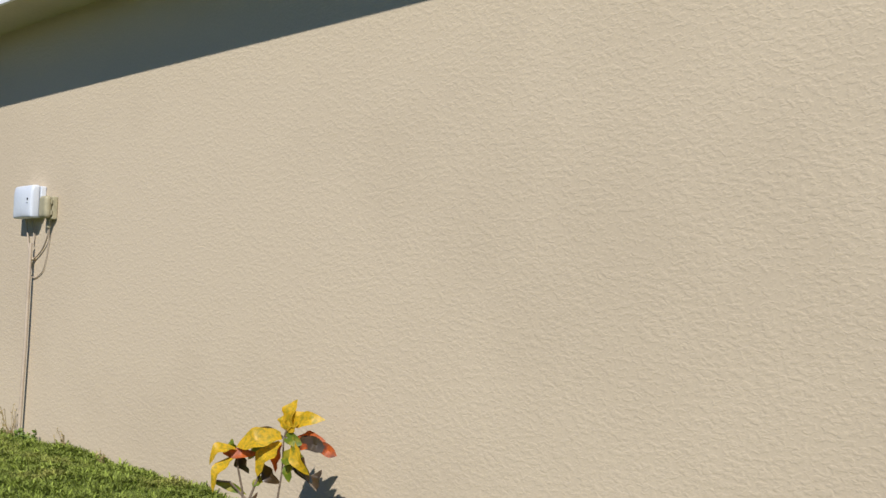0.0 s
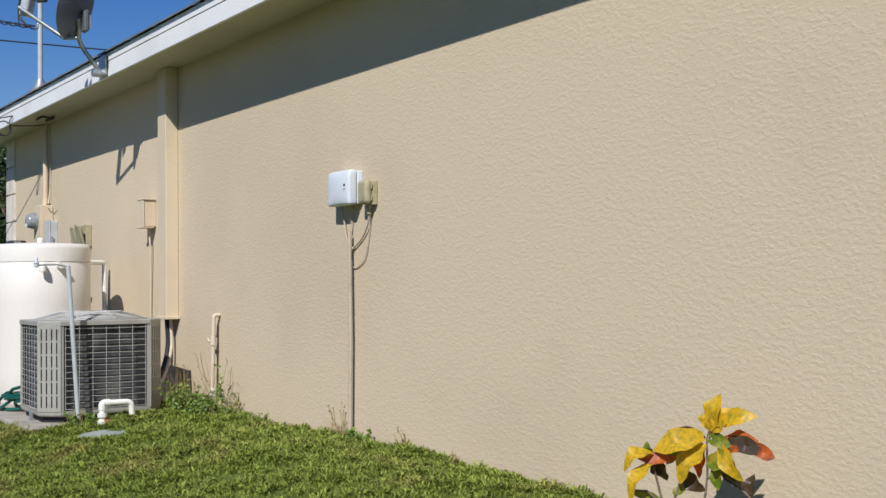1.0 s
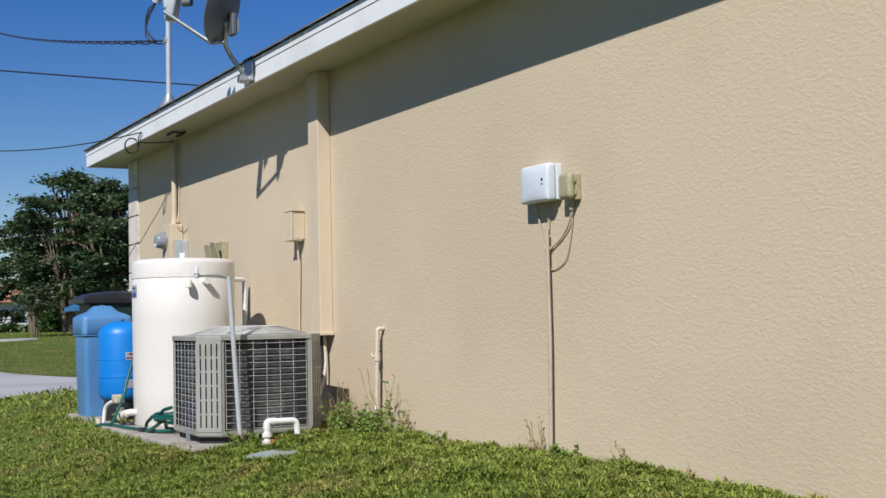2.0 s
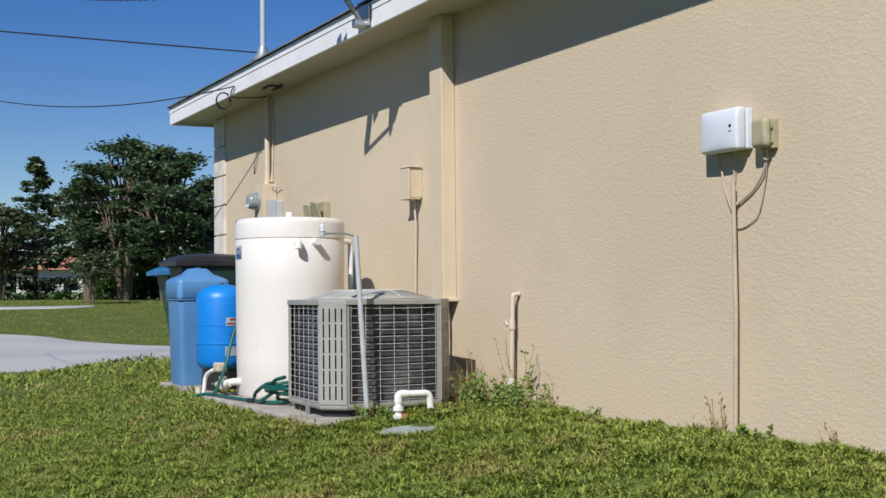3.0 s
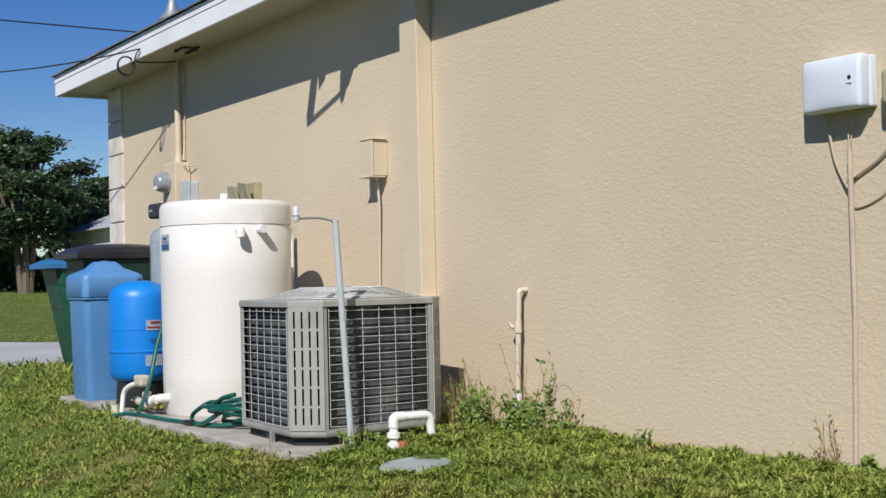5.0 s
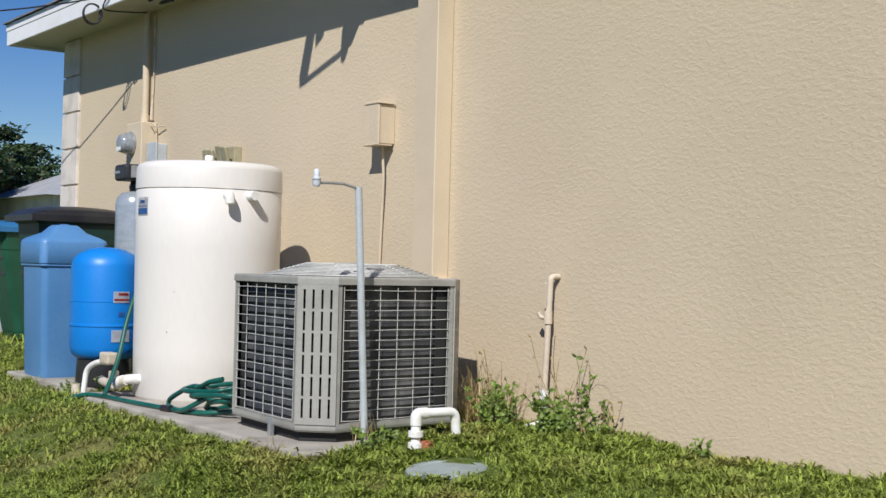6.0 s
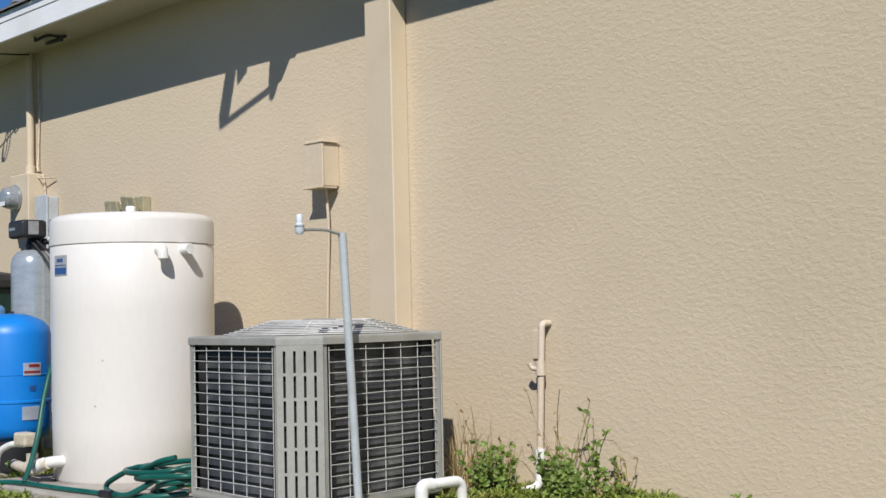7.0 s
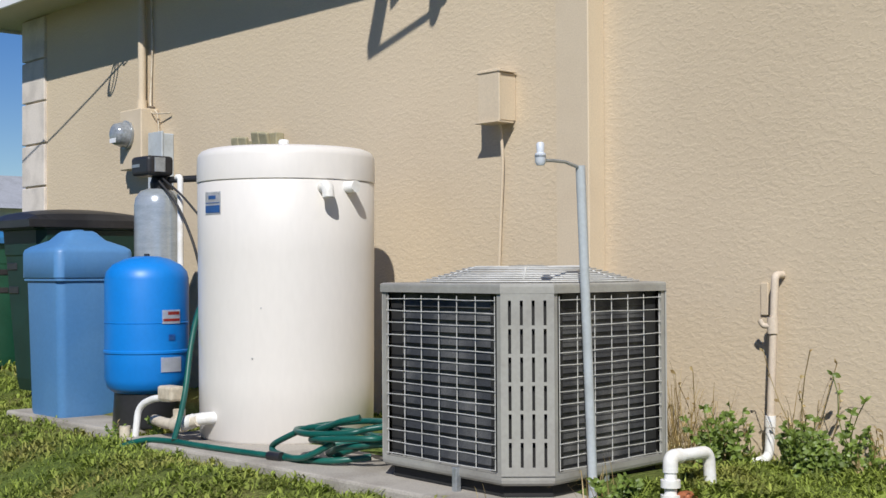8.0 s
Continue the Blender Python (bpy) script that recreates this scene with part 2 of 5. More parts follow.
def tube(points, r, seg=10, bm=None, radii=None):
    """A pipe along a polyline, closed at both ends."""
    b = bm or bmesh.new()
    pts = [Vector(p) for p in points]
    rings, side = [], None
    for i, p in enumerate(pts):
        d = (pts[min(i + 1, len(pts) - 1)] - pts[max(i - 1, 0)]).normalized()
        if side is None:
            side = d.cross(Vector((0.3, 0.2, 1) if abs(d.z) < 0.9 else (1, 0.1, 0))).normalized()
        side = (side - d * side.dot(d)).normalized()
        other = d.cross(side)
        k = radii[i] if radii else r
        rings.append([b.verts.new(p + k * (math.cos(a) * side + math.sin(a) * other)) for a in (2 * math.pi * j / seg for j in range(seg))])
    for a, c in zip(rings, rings[1:]):
        for j in range(seg):
            b.faces.new((a[j], a[(j + 1) % seg], c[(j + 1) % seg], c[j]))
    b.faces.new(rings[0][::-1])
    b.faces.new(rings[-1])
    return b


def bent(points, radius=0.04, steps=5):
    """A polyline with its corners rounded."""
    pts = [Vector(p) for p in points]
    out = [pts[0]]
    for a, b, c in zip(pts, pts[1:], pts[2:]):
        k = min(radius, (a - b).length * 0.45, (c - b).length * 0.45)
        p, q = b + (a - b).normalized() * k, b + (c - b).normalized() * k
        out += [p.lerp(b, s).lerp(b.lerp(q, s), s) for s in (i / steps for i in range(steps + 1))]
    return out + [pts[-1]]


def curve(points, steps=8):
    """A smooth line through points."""
    p = [Vector(q) for q in points]
    p = [2 * p[0] - p[1], *p, 2 * p[-1] - p[-2]]
    out = []
    for a, b, c, d in zip(p, p[1:], p[2:], p[3:]):
        for i in range(steps):
            t = i / steps
            out.append(0.5 * (2 * b + (c - a) * t + (2 * a - 5 * b + 4 * c - d) * t * t + (3 * b - a - 3 * c + d) * t ** 3))
    return out + [p[-2]]


def lathe(profile, at, seg=48, bm=None):
    """A turned form: profile of (radius, height) from bottom to top, about a vertical axis at (x, y)."""
    b = bm or bmesh.new()
    rings = [[b.verts.new((at[0] + r * math.cos(2 * math.pi * j / seg), at[1] + r * math.sin(2 * math.pi * j / seg), z)) for j in range(seg)] for r, z in profile]
    for a, c in zip(rings, rings[1:]):
        for j in range(seg):
            b.faces.new((a[j], a[(j + 1) % seg], c[(j + 1) % seg], c[j]))
    b.faces.new(rings[0][::-1])
    b.faces.new(rings[-1])
    return b


def prism(poly, z0, z1, bm=None):
    b = bm or bmesh.new()
    lo, hi = [b.verts.new((*p[:2], z0)) for p in poly], [b.verts.new((*p[:2], z1)) for p in poly]
    n = len(poly)
    for j in range(n):
        b.faces.new((lo[j], lo[(j + 1) % n], hi[(j + 1) % n], hi[j]))
    b.faces.new(lo[::-1])
    b.faces.new(hi)
    return b


def sheet(name, verts, faces, mat, smooth=False):
    """An object from arrays of corners and faces."""
    me = bpy.data.meshes.new(name)
    verts, faces = np.asarray(verts, float), np.asarray(faces)
    n, k = faces.shape
    me.vertices.add(len(verts))
    me.vertices.foreach_set("co", verts.ravel())
    me.loops.add(n * k)
    me.loops.foreach_set("vertex_index", faces.ravel().astype(np.int32))
    me.polygons.add(n)
    me.polygons.foreach_set("loop_start", np.arange(0, n * k, k, dtype=np.int32))
    me.polygons.foreach_set("use_smooth", np.full(n, smooth))
    me.update(calc_edges=True)
    me.materials.append(mat)
    return new(name, me)


# ---- ground ----
def step(a, b, v):
    t = np.clip((v - a) / (b - a), 0, 1)
    return t * t * (3 - 2 * t)


def height(x, y):
    """The lawn: level by the house wall, falling away from it, down to the road and up again beyond it."""
    x, y = np.asarray(x, float), np.asarray(y, float)
    side = 0.15 - 0.155 * np.clip(3.0 - y, 0, 4.6) + 0.03 * step(2.0, 3.0, y) - 0.03
    side = side - 0.09 * step(-7.0, -4.6, x)
    side = side + 0.105 * np.exp(-((y - 2.1) / 0.3) ** 2) * step(-16.0, -15.0, x) * step(-9.6, -10.6, x)
    front = -0.36 + 0.0 * x
    z = side + (front - side) * step(-17.5, -25.0, x)
    z = z + 1.2 * step(-36, -66, x)
    near = step(-40, -20, x)
    z = z + near * 0.012 * np.sin(2.3 * x + 1.1 * y) * np.sin(1.7 * y - 0.6 * x) + near * 0.008 * np.sin(5.1 * x - 3 * y)
    return z


def grid_axis(*spans):
    return np.concatenate([np.arange(a, b, s) for a, b, s in spans])


gx = grid_axis((-900, -100, 100), (-100, -40, 2.5), (-40, -17, 0.5), (-17, -3, 0.12), (-3, 12, 0.6), (12, 60, 6), (60, 901, 120))
gy = grid_axis((-900, -60, 120), (-60, -8, 4), (-8, -1.5, 0.5), (-1.5, 4.2, 0.12), (4.2, 20, 0.8), (20, 100, 5), (100, 901, 100))
X, Y = np.meshgrid(gx, gy, indexing="ij")
idx = np.arange(X.size).reshape(X.shape)
quads = np.stack([idx[:-1, :-1], idx[1:, :-1], idx[1:, 1:], idx[:-1, 1:]], -1).reshape(-1, 4)
tagged(sheet("ground", np.stack([X, Y, height(X, Y)], -1).reshape(-1, 3), quads, GROUND, True), "mown green lawn sloping away from the house wall", "lawn", kind="structure")


def road_strip(name, inner, outer, label, lift=0.03):
    """A paved strip between two edge lines, subdivided to follow the ground, with a thin kerb edge."""
    n, m = 40, 16
    a, b = np.array(curve([(*p, 0) for p in inner], 10)), np.array(curve([(*p, 0) for p in outer], 10))
    s = np.linspace(0, 1, n)
    pick = lambda c: np.stack([np.interp(s, np.linspace(0, 1, len(c)), c[:, k]) for k in (0, 1)], -1)
    a, b = pick(a), pick(b)
    w = np.linspace(0, 1, m)[None, :, None]
    g = a[:, None] * (1 - w) + b[:, None] * w
    z = height(g[..., 0], g[..., 1]) + lift
    z[:, 0] -= 0.1
    z[:, -1] -= 0.1
    i = np.arange(n * m).reshape(n, m)
    f = np.stack([i[:-1, :-1], i[1:, :-1], i[1:, 1:], i[:-1, 1:]], -1).reshape(-1, 4)
    return tagged(sheet(name, np.concatenate([g, z[..., None]], -1).reshape(-1, 3), f, ROAD), label, "road", kind="structure")


road_strip("road", [(-25.6, -30), (-25.6, -6), (-25.8, 2.8), (-27.6, 6.8), (-29, 14), (-30, 40)], [(-52, -30), (-48.5, -6), (-45.5, 4.6), (-40.5, 6.7), (-36.6, 8.3), (-35.5, 13), (-36, 40)], "pale concrete street curving past the lawn")
road_strip("pavement", [(-56, -12), (-56, 6.5), (-56.3, 9.0), (-57, 10.2)], [(-57.2, -12), (-57.2, 6.5), (-57.4, 9.0), (-57.6, 10.2)], "narrow pale footpath across the far lawn", 0.04)

# ---- house ----
WALL_Y, CORNER_X, SOFFIT_Z, EAVE_Y, EAVE_X = 3.81, -17.5, 2.94, 3.385, -17.95
EAST_X, NORTH_Y = 5.0, 14.0


def house_wall(name, x0, x1, y0, y1, label):
    return tagged(part(name, box(x0, x1, y0, y1, -0.5, SOFFIT_Z + 0.02), STUCCO), label, "wall", kind="structure")


wall_south = house_wall("wall_south", CORNER_X, EAST_X, WALL_Y, WALL_Y + 0.2, "long beige house wall in skip-trowel stucco")
wall_west = house_wall("wall_west", CORNER_X, CORNER_X + 0.2, WALL_Y + 0.2, NORTH_Y, "beige stuccoed end wall of the house")
house_wall("wall_north", CORNER_X, EAST_X, NORTH_Y, NORTH_Y + 0.2, "plain beige stuccoed back wall")
house_wall("wall_east", EAST_X - 0.2, EAST_X, WALL_Y + 0.2, NORTH_Y, "plain beige stuccoed side wall")
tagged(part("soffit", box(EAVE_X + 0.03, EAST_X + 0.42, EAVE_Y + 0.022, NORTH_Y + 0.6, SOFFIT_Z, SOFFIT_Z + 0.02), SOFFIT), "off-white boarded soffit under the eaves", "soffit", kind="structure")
fascia = bmesh.new()
box(EAVE_X, EAST_X + 0.45, EAVE_Y, EAVE_Y + 0.022, SOFFIT_Z - 0.025, SOFFIT_Z + 0.105, 0.002, 1, fascia)
box(EAVE_X - 0.01, EAST_X + 0.46, EAVE_Y - 0.006, EAVE_Y + 0.02, SOFFIT_Z + 0.108, SOFFIT_Z + 0.175, 0.002, 1, fascia)
box(EAVE_X, EAVE_X + 0.022, EAVE_Y + 0.024, NORTH_Y + 0.6, SOFFIT_Z - 0.025, SOFFIT_Z + 0.105, 0.002, 1, fascia)
box(EAVE_X - 0.012, EAVE_X + 0.02, EAVE_Y + 0.024, NORTH_Y + 0.6, SOFFIT_Z + 0.108, SOFFIT_Z + 0.175, 0.002, 1, fascia)
tagged(part("fascia", fascia, WHITE_TRIM), "white painted fascia board with a drip edge", "fascia", kind="structure")


def roof():
    """A hipped roof with overlapping courses of shingles."""
    x0, x1, y0, y1, z = EAVE_X - 0.03, EAST_X + 0.48, EAVE_Y - 0.035, NORTH_Y + 0.63, SOFFIT_Z + 0.176
    verts, faces, rng = [], [], random.Random(5)
    courses, rise, run = 36, 0.052, 0.145
    for c in range(courses):
        a, b = c * run, (c + 1) * run + 0.02
        za, zb = z + c * rise + 0.012, z + (c + 1) * rise + 0.004
        corners = [(x0 + a, y0 + a), (x1 - a, y0 + a), (x1 - a, y1 - a), (x0 + a, y1 - a)]
        inner = [(x0 + b, y0 + b), (x1 - b, y0 + b), (x1 - b, y1 - b), (x0 + b, y1 - b)]
        for s in range(4):
            p, q, pi, qi = corners[s], corners[(s + 1) % 4], inner[s], inner[(s + 1) % 4]
            n = max(1, int(math.dist(p, q) / (0.3 if c < 6 else 2.0)))
            for k in range(n):
                f0, f1 = k / n, (k + 1) / n - 0.004 / 0.3 / n
                mk = lambda u, v, f, zz: (u[0] + (v[0] - u[0]) * f, u[1] + (v[1] - u[1]) * f, zz)
                dz = rng.uniform(-0.002, 0.003)
                i = len(verts)
                verts += [mk(p, q, f0, za + dz), mk(p, q, f1, za + dz), mk(pi, qi, f1, zb), mk(pi, qi, f0, zb), mk(p, q, f0, za - 0.012), mk(p, q, f1, za - 0.012)]
                faces += [(i, i + 1, i + 2, i + 3), (i + 4, i + 5, i + 1, i)]
    ob = sheet("roof", verts, faces, SHINGLE)
    tagged(ob, "low hipped roof of dark asphalt shingles", "roof", kind="structure")
    deck = bmesh.new()
    h = courses * run
    lo = [deck.verts.new(p) for p in ((x0 + 0.05, y0 + 0.05, z - 0.01), (x1 - 0.05, y0 + 0.05, z - 0.01), (x1 - 0.05, y1 - 0.05, z - 0.01), (x0 + 0.05, y1 - 0.05, z - 0.01))]
    hi = [deck.verts.new(p) for p in ((x0 + h, y0 + h, z + courses * rise - 0.02), (x1 - h, y0 + h, z + courses * rise - 0.02), (x1 - h, y1 - h, z + courses * rise - 0.02), (x0 + h, y1 - h, z + courses * rise - 0.02))]
    for j in range(4):
        deck.faces.new((lo[j], lo[(j + 1) % 4], hi[(j + 1) % 4], hi[j]))
    deck.faces.new(hi)
    deck.faces.new(lo[::-1])
    part("roof_deck", deck, SHINGLE, ob)


roof()

# Quoins on the corner, each block its own piece.
for k in range(9):
    z0 = SOFFIT_Z - 0.004 - 0.335 * (k + 1)
    part("quoin", box(CORNER_X - 0.022, CORNER_X + 0.385, WALL_Y - 0.022, WALL_Y + 0.16, z0 + 0.007, z0 + 0.328, 0.005, 1), QUOIN, wall_south)

# Boxed cover over the refrigerant lines, from the soffit down.
cover = thing("line_cover", (-11.46, 3.75, 0.86), "beige painted boxed line cover running down the stucco", "duct")
part("casing", box(-11.56, -11.36, 3.70, WALL_Y - 0.002, 0.86, SOFFIT_Z - 0.003, 0.004, 1), BEIGE, cover)
part("bottom_flange", box(-11.58, -11.33, 3.685, WALL_Y - 0.002, 0.845, 0.868, 0.003, 1), BEIGE, cover)
for dx, r, m in ((-0.05, 0.024, RUBBER), (0.03, 0.014, OLD_PVC)):
    part("refrigerant_line", tube(curve([(-11.46 + dx, 3.76, 0.87), (-11.45 + dx, 3.765, 0.62), (-11.40 + dx, 3.70, 0.42), (-11.22 + dx, 3.58, 0.33), (-11.10 + dx, 3.46, 0.33)]), r), m, cover, smooth=True)

# ---- boxes on the wall ----
def utility_box():
    o = thing("utility_box", (-8.19, 3.77, 1.6), "white plastic utility box mounted on the beige stucco", "utility box")
    part("body", box(-8.336, -8.046, 3.772, WALL_Y - 0.001, 1.606, 1.81, 0.006, 2), BOX_WHITE, o)
    lid = box(-8.350, -8.050, 3.712, 3.770, 1.60, 1.816, 0.016, 4)
    # the face swells a little and rolls over at its top
    bmesh.ops.subdivide_edges(lid, edges=[e for e in lid.edges if e.calc_length() > 0.1], cuts=7, use_grid_fill=True)
    for v in lid.verts:
        if v.co.y < 3.735:
            u, w = (v.co.x + 8.191) / 0.155, (v.co.z - 1.708) / 0.108
            v.co.y -= 0.016 * max(0.0, 1 - u * u) * max(0.0, 1 - w * w) ** 0.5
            v.co.y += 0.016 * max(0.0, w - 0.55)
    part("cover", lid, BOX_WHITE, o, smooth=True)
    part("lock", tube([(-8.094, 3.716, 1.722), (-8.094, 3.699, 1.722)], 0.008, 12), BLACK, o)
    part("maker_mark", box(-8.11, -8.085, 3.7005, 3.7025, 1.694, 1.700), METAL, o)


def small_box():
    o = thing("junction_box", (-7.90, 3.77, 1.59), "aged olive-beige plastic box beside the white one", "junction box")
    part("cover", box(-7.968, -7.856, 3.722, 3.772, 1.592, 1.738, 0.024, 6), BOX_BEIGE, o)
    part("back_plate", box(-7.960, -7.858, 3.773, WALL_Y - 0.001, 1.588, 1.735, 0.006, 2), BOX_BEIGE, o)
    part("cable_gland", tube([(-7.925, 3.785, 1.60), (-7.925, 3.785, 1.535)], 0.014, 12), BOX_BEIGE, o, smooth=True)
    for z in (1.615, 1.685):
        part("hinge", tube([(-7.855, 3.765, z), (-7.855, 3.765, z + 0.03)], 0.005, 8), BOX_BEIGE, o)


utility_box()
small_box()
o = thing("conduit", (-8.18, 3.79, 0.15), "slim beige conduit clipped upright to the stucco", "conduit")
part("pipe", tube([(-8.176, 3.769, 0.10), (-8.155, 3.769, 0.8), (-8.159, 3.769, 1.44)], 0.0115), CONDUIT, o, smooth=True)
for z in (1.33,):
    part("clip", box(-8.190, -8.155, 3.776, WALL_Y - 0.001, z, z + 0.014, 0.002, 1), BEIGE, o)
o = thing("cable", (-8.18, 3.78, 1.4), "thin beige cables looping from boxes into the conduit", "cable")
for pts, r in (([(-8.285, 3.775, 1.61), (-8.282, 3.79, 1.545), (-8.26, 3.798, 1.415), (-8.224, 3.798, 1.335), (-8.188, 3.79, 1.29)], 0.0062),
               ([(-8.19, 3.775, 1.61), (-8.186, 3.795, 1.52), (-8.186, 3.797, 1.43)], 0.004),
               ([(-8.165, 3.775, 1.61), (-8.172, 3.80, 1.52), (-8.184, 3.797, 1.43)], 0.003),
               ([(-7.925, 3.785, 1.545), (-7.958, 3.79, 1.47), (-8.037, 3.797, 1.399), (-8.13, 3.797, 1.35), (-8.186, 3.79, 1.325)], 0.0055),
               ([(-7.918, 3.785, 1.545), (-7.945, 3.797, 1.442), (-8.0, 3.80, 1.285), (-8.07, 3.803, 1.234), (-8.15, 3.803, 1.212), (-8.184, 3.797, 1.228)], 0.0032)):
    part("strand", tube(curve(pts), r, 8), CONDUIT, o, smooth=True)

o = thing("disconnect_box", (-11.99, 3.75, 1.63), "beige painted disconnect box with a hinged cover", "electrical box")
part("body", box(-12.055, -11.925, 3.70, WALL_Y - 0.001, 1.638, 1.87, 0.004, 1), BEIGE, o)
part("cover", box(-12.065, -11.918, 3.688, 3.702, 1.632, 1.886, 0.003, 1), BEIGE, o)
part("top_lip", box(-12.075, -11.91, 3.682, 3.80, 1.871, 1.878, 0.001, 1), BEIGE, o)
part("bottom_lip", box(-12.085, -11.92, 3.68, 3.79, 1.628, 1.635, 0.001, 1), BEIGE, o)
part("conduit", tube(curve([(-11.99, 3.76, 1.64), (-11.985, 3.775, 1.45), (-12.02, 3.79, 1.1), (-12.04, 3.79, 0.6), (-11.9, 3.7, 0.35)]), 0.0085), BEIGE, o, smooth=True)

# Meter, its box and the service mast.
o = thing("electricity_meter", (-15.5, 3.75, 1.62), "round glass electricity meter on a beige painted box", "electricity meter")
part("box", box(-15.67, -15.37, 3.675, WALL_Y - 0.001, 1.62, 2.03, 0.006, 1), BEIGE, o)
m = part("meter", tube([(-15.56, 3.678, 1.86), (-15.56, 3.64, 1.86), (-15.56, 3.60, 1.86), (-15.56, 3.575, 1.86), (-15.56, 3.565, 1.86)], 0.085, 28, radii=[0.09, 0.09, 0.078, 0.07, 0.05]), GLASS_METER, o, "clear glass dome over a silver dial", smooth=True)
part("rim", tube([(-15.56, 3.672, 1.86), (-15.56, 3.655, 1.86)], 0.098, 28), METAL, m)
part("dial", box(-15.60, -15.52, 3.562, 3.566, 1.80, 1.83), STICKER_WHITE, m)
part("riser", tube([(-15.52, 3.765, 2.02), (-15.52, 3.765, SOFFIT_Z - 0.002)], 0.028, 16), BEIGE, o, smooth=True)
part("collar", tube([(-15.52, 3.765, 2.03), (-15.52, 3.765, 2.10)], 0.036, 16), BEIGE, o, smooth=True)
part("wire", tube(curve([(-15.44, 3.79, 2.9), (-15.43, 3.795, 2.5), (-15.44, 3.79, 2.2), (-15.41, 3.77, 2.05), (-15.35, 3.79, 1.98), (-15.33, 3.795, 1.7)]), 0.006, 8), OLD_PVC, o, smooth=True)
part("wire", tube(curve([(-15.40, 3.77, 2.05), (-15.36, 3.75, 2.0), (-15.30, 3.76, 1.99), (-15.18, 3.79, 1.985)]), 0.005, 8), OLD_PVC, o, smooth=True)
part("ground_clamp", box(-15.425, -15.375, 3.745, 3.79, 2.005, 2.05, 0.01, 2), BARK, o)
o = thing("breaker_box", (-15.25, 3.76, 1.5), "small pale grey breaker box on the stucco wall", "electrical box")
part("body", box(-15.335, -15.165, 3.725, WALL_Y - 0.001, 1.48, 1.845, 0.005, 1), GREY_PVC, o)
part("cover", box(-15.345, -15.158, 3.712, 3.728, 1.47, 1.858, 0.004, 1), GREY_PVC, o)
part("latch", box(-15.157, -15.14, 3.72, 3.75, 1.60, 1.68, 0.003, 1), METAL, o)
for n, (x0, x1) in enumerate(((-14.30, -14.12), (-14.06, -13.88))):
    o = thing("outlet_cover", ((x0 + x1) / 2, 3.77, 1.55), "weathered olive-beige outdoor outlet cover on the wall", "outlet", "outlets over the tank")
    part("back_box", box(x0, x1, 3.75, WALL_Y - 0.001, 1.53, 1.715 + 0.03 * n, 0.006, 2), BOX_BEIGE, o)
    for k in range(2):
        # two flaps, hung ajar at different angles
        w = (x1 - x0) / 2
        flap = box(0.004, w - 0.004, -0.028, 0, 0, 0.20 + 0.02 * n, 0.010, 3)
        hang = Matrix.Translation((x0 + k * w, 3.747, 1.545)) @ Matrix.Rotation(radians(7 + 6 * n + 5 * k), 4, "X") @ Matrix.Rotation(radians(5 * k + 4 * n), 4, "Y")
        bmesh.ops.transform(flap, matrix=hang, verts=flap.verts)
        part("flap", flap, BOX_BEIGE, o)

o = thing("service_mast", (-15.36, 3.67, 3.25), "grey service mast with weatherhead standing on the roof edge", "mast")
part("pipe", tube([(-15.36, 3.67, 3.2), (-15.36, 3.67, 4.36)], 0.027, 16), GREY_PVC, o, smooth=True)
part("flashing", lathe([(0.12, 3.26), (0.06, 3.34), (0.04, 3.40)], (-15.36, 3.67), 20), METAL, o, smooth=True)
part("weatherhead", tube(bent([(-15.36, 3.67, 4.34), (-15.37, 3.66, 4.46), (-15.46, 3.60, 4.50), (-15.50, 3.58, 4.42)], 0.05), 0.045, 14), GREY_PVC, o, smooth=True)
part("insulator", box(-15.45, -15.34, 3.63, 3.66, 3.96, 4.02, 0.01, 2), METAL, o)
for k, dz in enumerate((0, 0.05, -0.05)):
    part("drip_wire", tube(curve([(-15.50, 3.58, 4.42), (-15.60, 3.52, 4.30 + dz), (-15.62, 3.50, 4.12 + dz), (-15.50 - 0.03 * k, 3.58, 4.0)]), 0.007, 8), RUBBER, o, smooth=True)


def span(name, a, b, sag, r, label, twist=False):
    pts = [Vector(a).lerp(Vector(b), t / 30) - Vector((0, 0, sag * 4 * (t / 30) * (1 - t / 30))) for t in range(31)]
    ob = thing(name, a, label, "cable")
    if not twist:
        part("wire", tube(pts, r, 6), RUBBER, ob, smooth=True)
        return
    # strands laid round one another
    for turn in (0.0, 2.1, 4.2):
        n, rows = 400, []
        for k in range(n + 1):
            t = k / n
            c = Vector(a).lerp(Vector(b), t) - Vector((0, 0, sag * 4 * t * (1 - t)))
            w = turn + t * (Vector(b) - Vector(a)).length * 2.2
            rows.append(c + Vector((0.1 * math.cos(w), math.cos(w), math.sin(w))) * r * 1.6)
        part("strand", tube(rows, r * 0.75, 5), RUBBER, ob, smooth=True)


